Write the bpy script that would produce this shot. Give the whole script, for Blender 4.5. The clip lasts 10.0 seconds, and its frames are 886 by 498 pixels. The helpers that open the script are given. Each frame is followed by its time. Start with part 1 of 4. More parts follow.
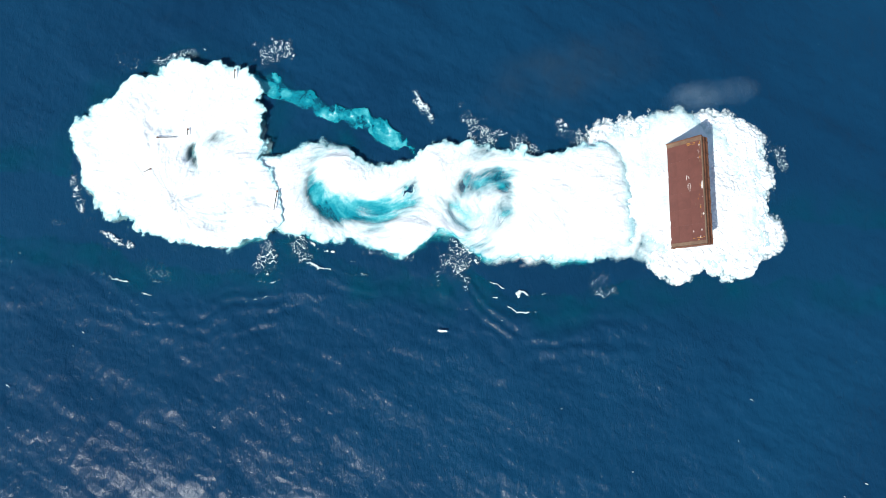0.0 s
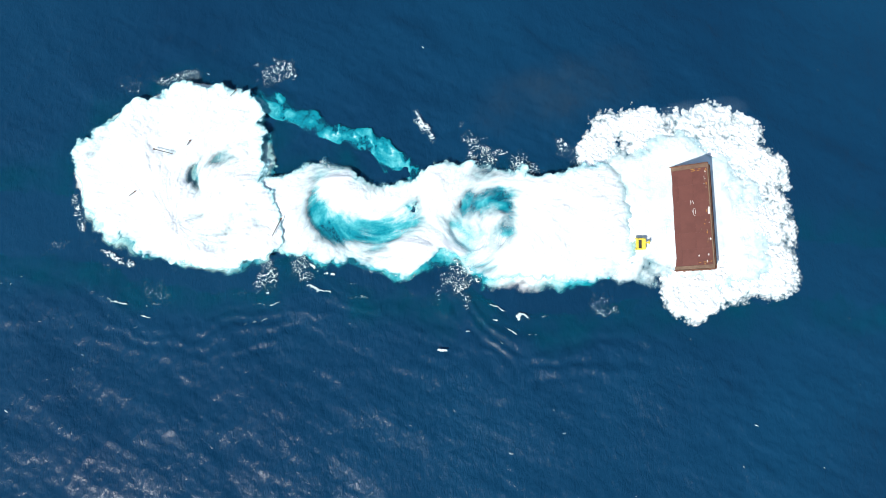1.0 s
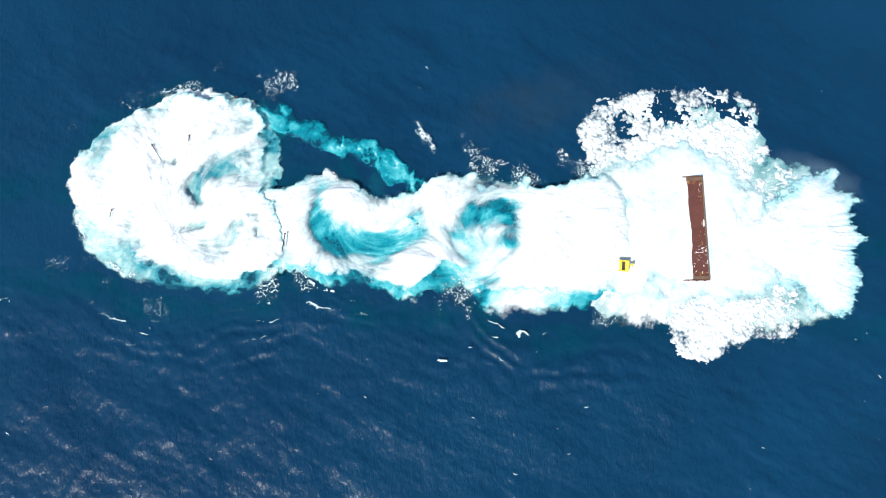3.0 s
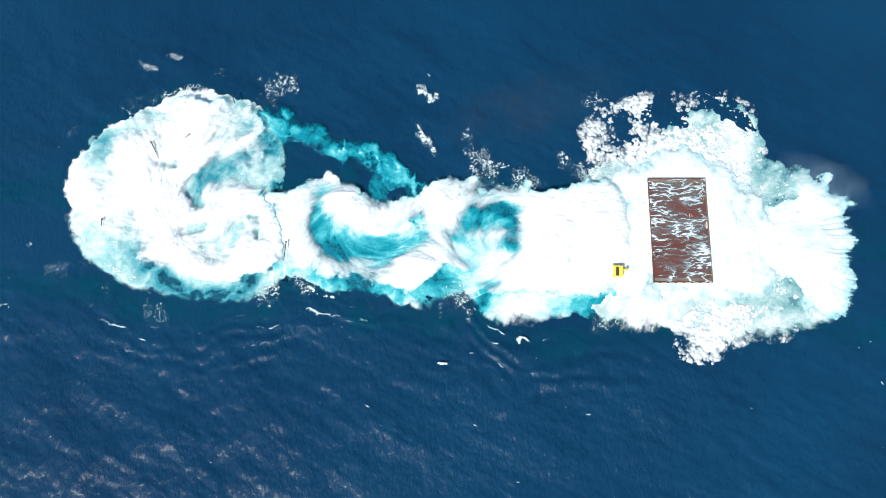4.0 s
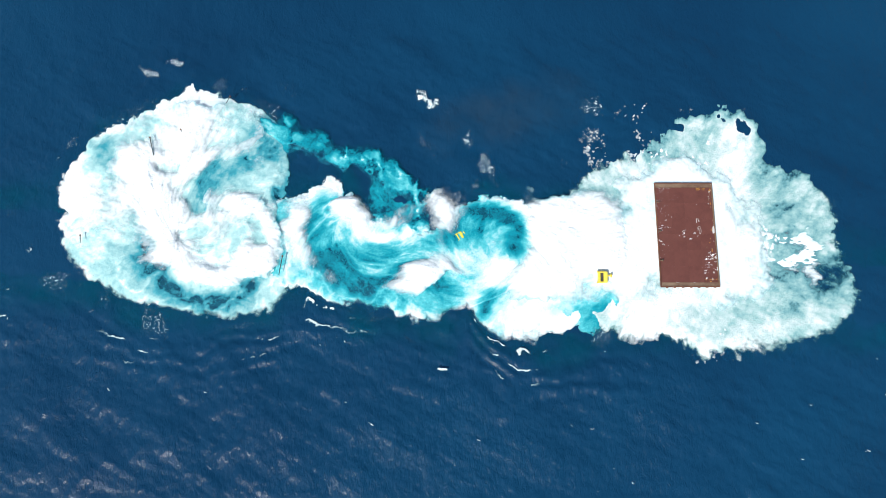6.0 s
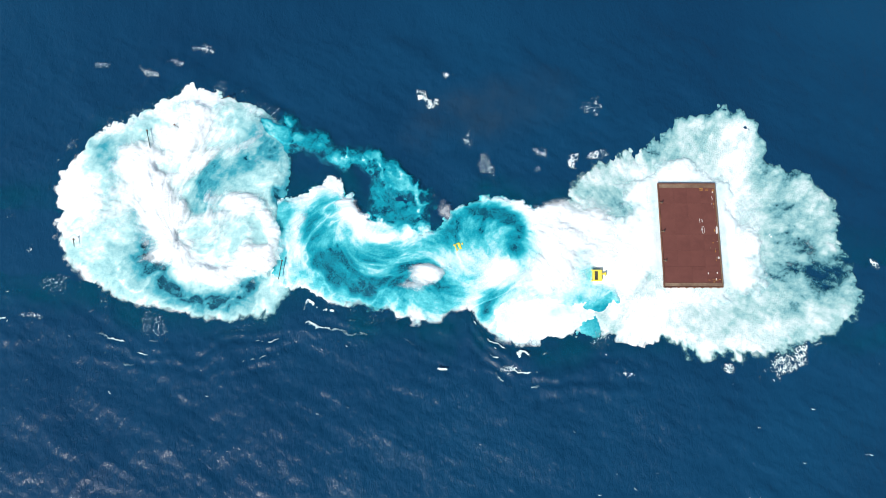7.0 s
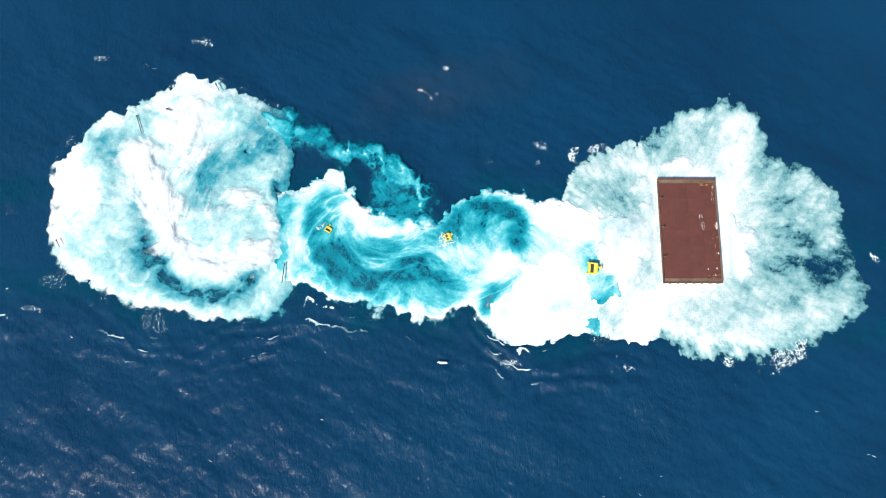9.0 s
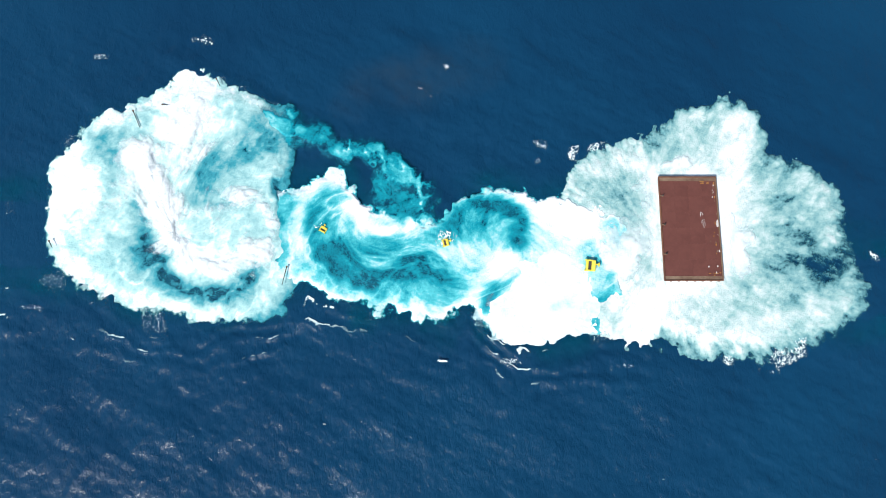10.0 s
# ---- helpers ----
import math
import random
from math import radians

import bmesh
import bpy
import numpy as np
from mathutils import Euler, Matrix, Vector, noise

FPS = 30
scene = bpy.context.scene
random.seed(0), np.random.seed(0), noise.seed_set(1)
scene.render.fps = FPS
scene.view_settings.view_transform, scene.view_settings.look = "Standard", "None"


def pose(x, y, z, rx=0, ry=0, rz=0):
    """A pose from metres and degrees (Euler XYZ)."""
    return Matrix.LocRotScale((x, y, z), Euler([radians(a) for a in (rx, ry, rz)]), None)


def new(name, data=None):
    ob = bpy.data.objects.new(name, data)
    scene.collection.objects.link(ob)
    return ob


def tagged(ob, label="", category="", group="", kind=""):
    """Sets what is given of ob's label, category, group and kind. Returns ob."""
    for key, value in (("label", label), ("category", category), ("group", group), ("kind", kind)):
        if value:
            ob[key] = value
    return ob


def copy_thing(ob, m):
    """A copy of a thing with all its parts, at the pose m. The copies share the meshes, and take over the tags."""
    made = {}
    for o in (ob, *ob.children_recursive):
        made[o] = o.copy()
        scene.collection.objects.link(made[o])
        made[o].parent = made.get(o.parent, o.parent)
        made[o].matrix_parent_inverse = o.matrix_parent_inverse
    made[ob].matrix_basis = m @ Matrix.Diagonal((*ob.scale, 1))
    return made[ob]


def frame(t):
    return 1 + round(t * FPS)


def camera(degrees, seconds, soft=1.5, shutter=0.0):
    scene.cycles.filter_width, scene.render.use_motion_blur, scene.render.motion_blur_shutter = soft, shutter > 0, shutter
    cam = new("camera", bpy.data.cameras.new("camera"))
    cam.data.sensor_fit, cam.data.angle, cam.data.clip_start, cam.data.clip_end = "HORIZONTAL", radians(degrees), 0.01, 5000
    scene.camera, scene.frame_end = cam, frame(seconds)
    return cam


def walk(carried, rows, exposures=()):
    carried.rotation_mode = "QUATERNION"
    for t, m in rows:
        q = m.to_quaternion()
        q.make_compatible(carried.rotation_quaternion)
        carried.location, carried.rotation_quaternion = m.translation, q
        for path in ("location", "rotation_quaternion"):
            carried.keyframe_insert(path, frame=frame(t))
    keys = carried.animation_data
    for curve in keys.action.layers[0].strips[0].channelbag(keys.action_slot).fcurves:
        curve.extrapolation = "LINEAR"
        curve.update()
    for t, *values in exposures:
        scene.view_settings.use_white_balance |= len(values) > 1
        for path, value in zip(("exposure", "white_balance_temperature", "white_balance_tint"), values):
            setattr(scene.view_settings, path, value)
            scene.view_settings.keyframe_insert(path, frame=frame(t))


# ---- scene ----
# A scuttled load has slid off a dumb barge on the open sea, seen from a hovering aircraft.
HEIGHT = 145.0
cam = camera(70, 10.0, soft=0.9)
TILT = [(0.0, 7.5), (0.5, 7.66), (0.75, 8.4), (1.0, 9.2), (1.25, 9.85), (1.5, 10.23), (2.0, 10.3), (2.5, 10.1), (2.7, 10.1),
        (3.8, 10.3), (4.5, 10.55), (5.0, 10.7), (5.5, 10.8), (6.25, 10.88), (7.0, 10.86), (7.5, 10.7), (8.0, 10.55),
        (8.5, 10.4), (9.0, 10.3), (9.5, 10.23), (10.0, 10.15)]
walk(cam, [(t, pose(0, 0, HEIGHT, a)) for t, a in TILT])

# ---- light: a high sun on a clear day ----
SUN_EL, SUN_AZ = 44.0, 218.0          # azimuth clockwise from +y
world = bpy.data.worlds.new("sky")
scene.world = world
world.use_nodes = True
sky = world.node_tree.nodes.new("ShaderNodeTexSky")
sky.sky_type, sky.sun_disc = "NISHITA", False
sky.sun_elevation, sky.sun_rotation = radians(SUN_EL), radians(SUN_AZ)
backing = world.node_tree.nodes["Background"]
backing.inputs["Strength"].default_value = 0.12
world.node_tree.links.new(sky.outputs["Color"], backing.inputs["Color"])
sun = new("sun", bpy.data.lights.new("sun", "SUN"))
sun.data.energy, sun.data.angle, sun.data.color = 4.4, radians(0.53), (1.0, 0.985, 0.962)
toward = Vector((math.sin(radians(SUN_AZ)) * math.cos(radians(SUN_EL)), math.cos(radians(SUN_AZ)) * math.cos(radians(SUN_EL)), math.sin(radians(SUN_EL))))
sun.rotation_mode = "QUATERNION"
sun.rotation_quaternion = toward.to_track_quat("Z", "Y")
scene.view_settings.exposure = 0.1
scene.view_settings.use_white_balance = True
scene.view_settings.white_balance_temperature, scene.view_settings.white_balance_tint = 6430, 5


# ---- noise fields ----
def value_noise(x, y, seed):
    xi, yi = np.floor(x).astype(np.int64), np.floor(y).astype(np.int64)
    fx, fy = x - xi, y - yi
    fx, fy = fx * fx * fx * (fx * (fx * 6 - 15) + 10), fy * fy * fy * (fy * (fy * 6 - 15) + 10)

    def corner(a, b):
        n = (a * 374761393 + b * 668265263 + seed * 2147483 + 1013904223) & 0x7FFFFFFF
        n = ((n ^ (n >> 13)) * 1274126177) & 0x7FFFFFFF
        n = ((n ^ (n >> 16)) * 668265263) & 0x7FFFFFFF
        return (n & 0xFFFF) / 65535.0
    top = corner(xi, yi) * (1 - fx) + corner(xi + 1, yi) * fx
    low = corner(xi, yi + 1) * (1 - fx) + corner(xi + 1, yi + 1) * fx
    return top * (1 - fy) + low * fy


def fbm(x, y, size, seed, octaves=5, gain=0.5):
    """Layered noise from -1 to 1 whose largest swell is about size metres wide."""
    total, amp, norm = 0.0, 1.0, 0.0
    for k in range(octaves):
        c, s = math.cos(k * 1.1), math.sin(k * 1.1)
        f = 2.0 ** k / size
        total = total + amp * (2 * value_noise((x * c - y * s) * f + 17.3 * k, (x * s + y * c) * f - 9.1 * k, seed + k) - 1)
        norm += amp
        amp *= gain
    return total / norm * 1.6


def billow(x, y, size, seed, octaves=4):
    """Rounded puffs with creases between them, 0 to 1."""
    total, amp, norm = 0.0, 1.0, 0.0
    for k in range(octaves):
        c, s = math.cos(0.6 + k * 1.3), math.sin(0.6 + k * 1.3)
        f = 2.0 ** k / size
        total = total + amp * np.abs(2 * value_noise((x * c - y * s) * f + 5.7 * k, (x * s + y * c) * f + 3.3 * k, seed + 11 * k) - 1)
        norm += amp
        amp *= 0.55
    return total / norm


def cells(x, y, size, seed):
    """Round grains: 1 at the heart of each, falling to 0 and below between them."""
    u, v = x / size, y / size
    xi, yi = np.floor(u), np.floor(v)
    best = np.full(u.shape, 9.0)
    for a in (-1, 0, 1):
        for b in (-1, 0, 1):
            px = xi + a + value_noise(xi + a, yi + b, seed)
            py = yi + b + value_noise(xi + a, yi + b, seed + 7)
            best = np.minimum(best, (u - px) ** 2 + (v - py) ** 2)
    return 1 - np.sqrt(best) * 1.4


def web(x, y, size, seed):
    """A net of fine threads between cells: 1 on a thread, 0 inside a cell."""
    u, v = x / size, y / size
    xi, yi = np.floor(u), np.floor(v)
    first, second = np.full(u.shape, 9.0), np.full(u.shape, 9.0)
    for a in (-1, 0, 1):
        for b in (-1, 0, 1):
            px = xi + a + value_noise(xi + a, yi + b, seed)
            py = yi + b + value_noise(xi + a, yi + b, seed + 7)
            q = (u - px) ** 2 + (v - py) ** 2
            second = np.minimum(second, np.maximum(first, q))
            first = np.minimum(first, q)
    return np.exp(-(np.sqrt(second) - np.sqrt(first)) / 0.11)


def blob(x, y, e):
    """Metres inside an ellipse (centre, radii, turn in degrees); negative outside."""
    cx, cy, rx, ry, turn = e
    c, s = math.cos(radians(turn)), math.sin(radians(turn))
    dx, dy = x - cx, y - cy
    u, v = (dx * c + dy * s) / rx, (-dx * s + dy * c) / ry
    return (1 - np.sqrt(u * u + v * v)) * min(rx, ry)


def union(x, y, shapes, soft=1.5):
    total = 0.0
    for e in shapes:
        total = total + np.exp(np.clip(blob(x, y, e) / soft, -40, 40))
    return soft * np.log(total + 1e-18)


def stroke(x, y, pts, width):
    """A soft band along a bent line: 1 on it, 0 away from it."""
    best = np.full(x.shape, 1e9)
    for (ax, ay), (bx, by) in zip(pts, pts[1:]):
        ux, uy = bx - ax, by - ay
        k = np.clip(((x - ax) * ux + (y - ay) * uy) / (ux * ux + uy * uy), 0, 1)
        best = np.minimum(best, (x - ax - k * ux) ** 2 + (y - ay - k * uy) ** 2)
    return np.exp(-best / (width * width))


def warp(x, y, size, amount, seed):
    return x + amount * fbm(x, y, size, seed), y + amount * fbm(x, y, size, seed + 50)


# ---- materials ----
def material(name):
    m = bpy.data.materials.new(name)
    m.use_nodes = True
    return m, m.node_tree.nodes, m.node_tree.links, m.node_tree.nodes["Principled BSDF"]


def ramp(nodes, stops, mode="LINEAR"):
    r = nodes.new("ShaderNodeValToRGB")
    r.color_ramp.interpolation = mode
    for k, (p, c) in enumerate(stops):
        e = r.color_ramp.elements[k] if k < 2 else r.color_ramp.elements.new(p)
        e.position, e.color = p, (*c, 1)
    return r


def noise_node(nodes, links, scale, detail, coord, rough=0.55, distortion=0.0):
    n = nodes.new("ShaderNodeTexNoise")
    n.inputs["Scale"].default_value, n.inputs["Detail"].default_value = scale, detail
    n.inputs["Roughness"].default_value, n.inputs["Distortion"].default_value = rough, distortion
    links.new(coord, n.inputs["Vector"])
    return n


def calc(nodes, links, op, a, b=None, c=None, clamp=False):
    n = nodes.new("ShaderNodeMath")
    n.operation, n.use_clamp = op, clamp
    for k, v in enumerate((a, b, c)):
        if v is None:
            continue
        if isinstance(v, (int, float)):
            n.inputs[k].default_value = v
        else:
            links.new(v, n.inputs[k])
    return n.outputs[0]


def foam_material(name, stops, fine, grain, opaque=(0.05, 0.3), lift=(-0.06, 0.1), dilute=0.25):
    """Aerated water: clear where thin, turquoise where bubbles hang in it, white where it is froth; the density also
    carries painted puff shading.
    """
    m, nodes, links, bsdf = material(name)
    coord = nodes.new("ShaderNodeTexCoord").outputs["Object"]
    mapping = nodes.new("ShaderNodeMapping")
    links.new(coord, mapping.inputs["Vector"])
    density = nodes.new("ShaderNodeAttribute")
    density.attribute_name = "froth"
    d = density.outputs["Fac"]
    n1 = noise_node(nodes, links, fine, 10, mapping.outputs[0], 0.68, 0.9)
    n2 = noise_node(nodes, links, fine * 0.22, 5, mapping.outputs[0], 0.5, 1.0)
    wob = calc(nodes, links, "ADD", calc(nodes, links, "MULTIPLY_ADD", n1.outputs["Fac"], grain, -grain / 2),
               calc(nodes, links, "MULTIPLY_ADD", n2.outputs["Fac"], grain * 0.7, -grain * 0.35))
    # froth standing higher out of the water is thicker
    place = nodes.new("ShaderNodeSeparateXYZ")
    links.new(nodes.new("ShaderNodeNewGeometry").outputs["Position"], place.inputs[0])
    thick = nodes.new("ShaderNodeMapRange")
    thick.interpolation_type = "SMOOTHSTEP"
    thick.inputs["From Min"].default_value, thick.inputs["From Max"].default_value = lift
    links.new(place.outputs["Z"], thick.inputs["Value"])
    d2 = calc(nodes, links, "ADD", calc(nodes, links, "ADD", d, wob), calc(nodes, links, "MULTIPLY_ADD", thick.outputs[0], dilute, -dilute))
    r = ramp(nodes, stops)
    links.new(d2, r.inputs[0])
    links.new(r.outputs["Color"], bsdf.inputs["Base Color"])
    bsdf.inputs["Roughness"].default_value = 0.55
    bsdf.inputs["Specular IOR Level"].default_value = 0.25
    mr = nodes.new("ShaderNodeMapRange")
    mr.interpolation_type = "SMOOTHSTEP"
    mr.inputs["From Min"].default_value, mr.inputs["From Max"].default_value = opaque
    links.new(d2, mr.inputs["Value"])
    links.new(calc(nodes, links, "MULTIPLY", mr.outputs[0], thick.outputs[0]), bsdf.inputs["Alpha"])
    bump = nodes.new("ShaderNodeBump")
    bump.inputs["Strength"].default_value, bump.inputs["Distance"].default_value = 0.5, 0.35
    links.new(n1.outputs["Fac"], bump.inputs["Height"])
    links.new(bump.outputs[0], bsdf.inputs["Normal"])
    return m


TURQUOISE = [(0.0, (0.001, 0.09, 0.16)), (0.2, (0.002, 0.17, 0.25)), (0.42, (0.004, 0.3, 0.37)), (0.6, (0.1, 0.54, 0.58)),
             (0.8, (0.55, 0.77, 0.78)), (1.0, (0.93, 0.95, 0.95))]
GREENISH = [(0.0, (0.002, 0.06, 0.13)), (0.2, (0.005, 0.15, 0.22)), (0.4, (0.05, 0.33, 0.39)), (0.6, (0.27, 0.52, 0.53)),
            (0.8, (0.47, 0.71, 0.69)), (1.0, (0.9, 0.93, 0.92))]
FROTH = [(0.0, (0.16, 0.5, 0.57)), (0.3, (0.42, 0.7, 0.74)), (0.6, (0.74, 0.87, 0.87)), (1.0, (0.96, 0.97, 0.97))]
PALE = [(0.0, (0.006, 0.07, 0.13)), (0.2, (0.03, 0.17, 0.22)), (0.4, (0.16, 0.36, 0.38)), (0.6, (0.36, 0.55, 0.53)),
        (0.8, (0.62, 0.71, 0.69)), (1.0, (0.93, 0.94, 0.93))]
swirl_foam = foam_material("swirling_aerated_water", TURQUOISE, 1.8, 0.36, (0.0, 0.42), (-0.05, 0.08), 0.1)
ring_foam = foam_material("billowing_foam", GREENISH, 1.8, 0.36, (0.02, 0.35), (-0.05, 0.06), 0.1)
surge_foam = foam_material("spreading_foam", PALE, 1.8, 0.36, (0.05, 0.45), (-0.06, 0.09))
core_foam = foam_material("welling_white_froth", FROTH, 1.4, 0.24, (0.0, 0.4), (0.95, 1.6), 0.1)
curl_foam = foam_material("curling_white_froth", FROTH, 1.6, 0.34, (0.0, 0.4), (0.66, 1.35), 0.1)
heap_foam = foam_material("heaped_white_froth", FROTH, 0.8, 0.3, (0.05, 0.35), (0.45, 0.8), 0.2)
white_foam = foam_material("thick_white_froth", FROTH, 0.7, 0.34, (0.08, 0.34), (-0.05, 0.14))
spray_foam = foam_material("grainy_spray", FROTH, 1.4, 0.4, (0.1, 0.5), (-0.2, 0.4), 0.25)
lace_foam = foam_material("thin_foam_lace", FROTH, 1.8, 0.35, (0.25, 0.75), (-0.08, 0.05), 0.1)
wash_foam = foam_material("draining_water", FROTH, 1.6, 0.2, (0.0, 1.0), (-0.1, 0.0))


def sea_material():
    m, nodes, links, bsdf = material("deep_blue_sea")
    coord = nodes.new("ShaderNodeTexCoord").outputs["Object"]
    big = noise_node(nodes, links, 0.018, 4, coord, 0.5)
    r = ramp(nodes, [(0.3, (0.004, 0.033, 0.081)), (0.7, (0.0053, 0.047, 0.106))])
    links.new(big.outputs["Fac"], r.inputs[0])
    links.new(r.outputs["Color"], bsdf.inputs["Base Color"])
    bsdf.inputs["Roughness"].default_value = 0.22
    bsdf.inputs["IOR"].default_value = 1.33
    bsdf.inputs["Specular IOR Level"].default_value = 0.32
    turned = nodes.new("ShaderNodeMapping")
    turned.inputs["Rotation"].default_value = (0, 0, radians(28))
    turned.inputs["Scale"].default_value = (1.0, 0.55, 1.0)
    links.new(coord, turned.inputs["Vector"])
    fine = noise_node(nodes, links, 1.3, 7, turned.outputs[0], 0.62, 0.6)
    mid = noise_node(nodes, links, 0.2, 4, turned.outputs[0], 0.5, 0.4)
    gust = noise_node(nodes, links, 0.03, 2, coord, 0.5)
    amt = calc(nodes, links, "MULTIPLY_ADD", gust.outputs["Fac"], 0.8, 0.3)
    h = calc(nodes, links, "ADD", calc(nodes, links, "MULTIPLY", fine.outputs["Fac"], 0.24), calc(nodes, links, "MULTIPLY", mid.outputs["Fac"], 0.35))
    bump = nodes.new("ShaderNodeBump")
    bump.inputs["Distance"].default_value = 1.0
    links.new(amt, bump.inputs["Strength"])
    links.new(h, bump.inputs["Height"])
    links.new(bump.outputs[0], bsdf.inputs["Normal"])
    return m


def rust_material(name, base, worn, scale=0.6, rough=0.7):
    m, nodes, links, bsdf = material(name)
    shift = nodes.new("ShaderNodeVectorMath")
    shift.operation = "ADD"
    links.new(nodes.new("ShaderNodeTexCoord").outputs["Object"], shift.inputs[0])
    links.new(calc(nodes, links, "MULTIPLY", nodes.new("ShaderNodeObjectInfo").outputs["Random"], 60.0), shift.inputs[1])
    coord = shift.outputs[0]
    a = noise_node(nodes, links, scale, 8, coord, 0.65, 0.5)
    b = noise_node(nodes, links, scale * 0.2, 4, coord, 0.5)
    s = calc(nodes, links, "ADD", calc(nodes, links, "MULTIPLY", a.outputs["Fac"], 0.5), calc(nodes, links, "MULTIPLY", b.outputs["Fac"], 0.5))
    r = ramp(nodes, [(0.36, base), (0.66, worn)])
    links.new(s, r.inputs[0])
    links.new(r.outputs["Color"], bsdf.inputs["Base Color"])
    bsdf.inputs["Roughness"].default_value = rough
    bump = nodes.new("ShaderNodeBump")
    bump.inputs["Strength"].default_value, bump.inputs["Distance"].default_value = 0.4, 0.02
    links.new(a.outputs["Fac"], bump.inputs["Height"])
    links.new(bump.outputs[0], bsdf.inputs["Normal"])
    return m


sea_blue = sea_material()
deck_paint = rust_material("red_oxide_deck", (0.12, 0.037, 0.027), (0.165, 0.055, 0.04), 0.8, 0.5)
hull_rust = rust_material("rusty_hull", (0.09, 0.032, 0.02), (0.24, 0.1, 0.05), 0.9)
band_rust = rust_material("sandy_rust", (0.15, 0.08, 0.05), (0.27, 0.18, 0.115), 1.2)
orange_rust = rust_material("orange_rust", (0.36, 0.14, 0.03), (0.5, 0.26, 0.06), 2.5)
chipped_white = rust_material("chipped_white_paint", (0.55, 0.5, 0.46), (0.75, 0.73, 0.7), 2.0)
yellow_paint = rust_material("yellow_paint", (0.8, 0.6, 0.05), (0.88, 0.7, 0.12), 2.0, 0.4)
dark_steel = rust_material("dark_steel", (0.03, 0.03, 0.032), (0.07, 0.065, 0.06), 3.0, 0.5)


# ---- mesh helpers ----
def part(name, bm, mat, parent=None, label=""):
    me = bpy.data.meshes.new(name)
    bm.to_mesh(me)
    bm.free()
    me.materials.append(mat)
    ob = new(name, me)
    if parent:
        ob.parent = parent
    if label:
        ob["label"] = label
    return ob


def box(bm, x, y, z, sx, sy, sz, bevel=0.0, m=None):
    vs = bmesh.ops.create_cube(bm, size=1)["verts"]
    bmesh.ops.scale(bm, vec=(sx, sy, sz), verts=vs)
    if bevel:
        es = list({e for v in vs for e in v.link_edges})
        out = bmesh.ops.bevel(bm, geom=es, offset=bevel, segments=2, affect="EDGES")
        vs = list({v for f in out["faces"] for v in f.verts} | {v for v in vs if v.is_valid})
    bmesh.ops.translate(bm, vec=(x, y, z), verts=vs)
    if m:
        bmesh.ops.transform(bm, matrix=m, verts=vs)
    return vs


def sheet(name, area, step, field, mat, label="", category="foam", floor=-1.6):
    """A sheet of froth on the sea: field gives its height and its density over the plan; it is cut off where it lies under floor."""
    x0, y0, x1, y1 = area
    xs, ys = np.arange(x0, x1 + step, step), np.arange(y0, y1 + step, step)
    x, y = np.meshgrid(xs, ys)
    h, d = field(x, y)
    keep = h > floor
    cell = keep[:-1, :-1] & keep[1:, :-1] & keep[:-1, 1:] & keep[1:, 1:]
    idx = np.arange(x.size).reshape(x.shape)
    quads = np.stack([idx[:-1, :-1][cell], idx[:-1, 1:][cell], idx[1:, 1:][cell], idx[1:, :-1][cell]], axis=1)
    used, inv = np.unique(quads, return_inverse=True)
    cx, cy = x.ravel()[used].mean(), y.ravel()[used].mean()
    co = np.stack([x.ravel()[used] - cx, y.ravel()[used] - cy, h.ravel()[used]], axis=1).astype(np.float32)
    me = bpy.data.meshes.new(name)
    n, q = len(used), len(quads)
    me.vertices.add(n)
    me.vertices.foreach_set("co", co.ravel())
    me.loops.add(q * 4)
    me.loops.foreach_set("vertex_index", inv.reshape(-1).astype(np.int32))
    me.polygons.add(q)
    me.polygons.foreach_set("loop_start", np.arange(0, q * 4, 4, dtype=np.int32))
    me.update(calc_edges=True)
    me.polygons.foreach_set("use_smooth", np.ones(q, dtype=bool))
    a = me.attributes.new("froth", "FLOAT", "POINT")
    a.data.foreach_set("value", d.ravel()[used].astype(np.float32))
    me.materials.append(mat)
    ob = new(name, me)
    ob.location = (cx, cy, 0)
    return tagged(ob, label, category, kind="stuff")


MOVES = []


def rises(ob, rows, turn=0.0):
    """Rows of (seconds, height, shift east, shift north, turn)."""
    x, y, _ = ob.location
    MOVES.append((ob, [(t, pose(x + dx, y + dy, z, 0, 0, a)) for t, z, dx, dy, a in rows]))
    ob.location = (x + rows[0][2], y + rows[0][3], rows[0][1])


# ---- outlines of the froth on the water ----
def lobed(x, y, shape):
    """Metres inside a closed outline whose radius is given at even steps of angle from west, anticlockwise."""
    cx, cy, radii = shape
    a = np.arctan2(y - cy, x - cx)
    steps = np.linspace(-math.pi, math.pi, len(radii) + 1)
    return np.interp(a, steps, radii + radii[:1]) - np.hypot(x - cx, y - cy)


def band(x, y, top, low):
    """Metres inside a long strip between a northern and a southern shore."""
    return np.minimum(np.interp(x, *zip(*top)) - y, y - np.interp(x, *zip(*low))) * 0.85


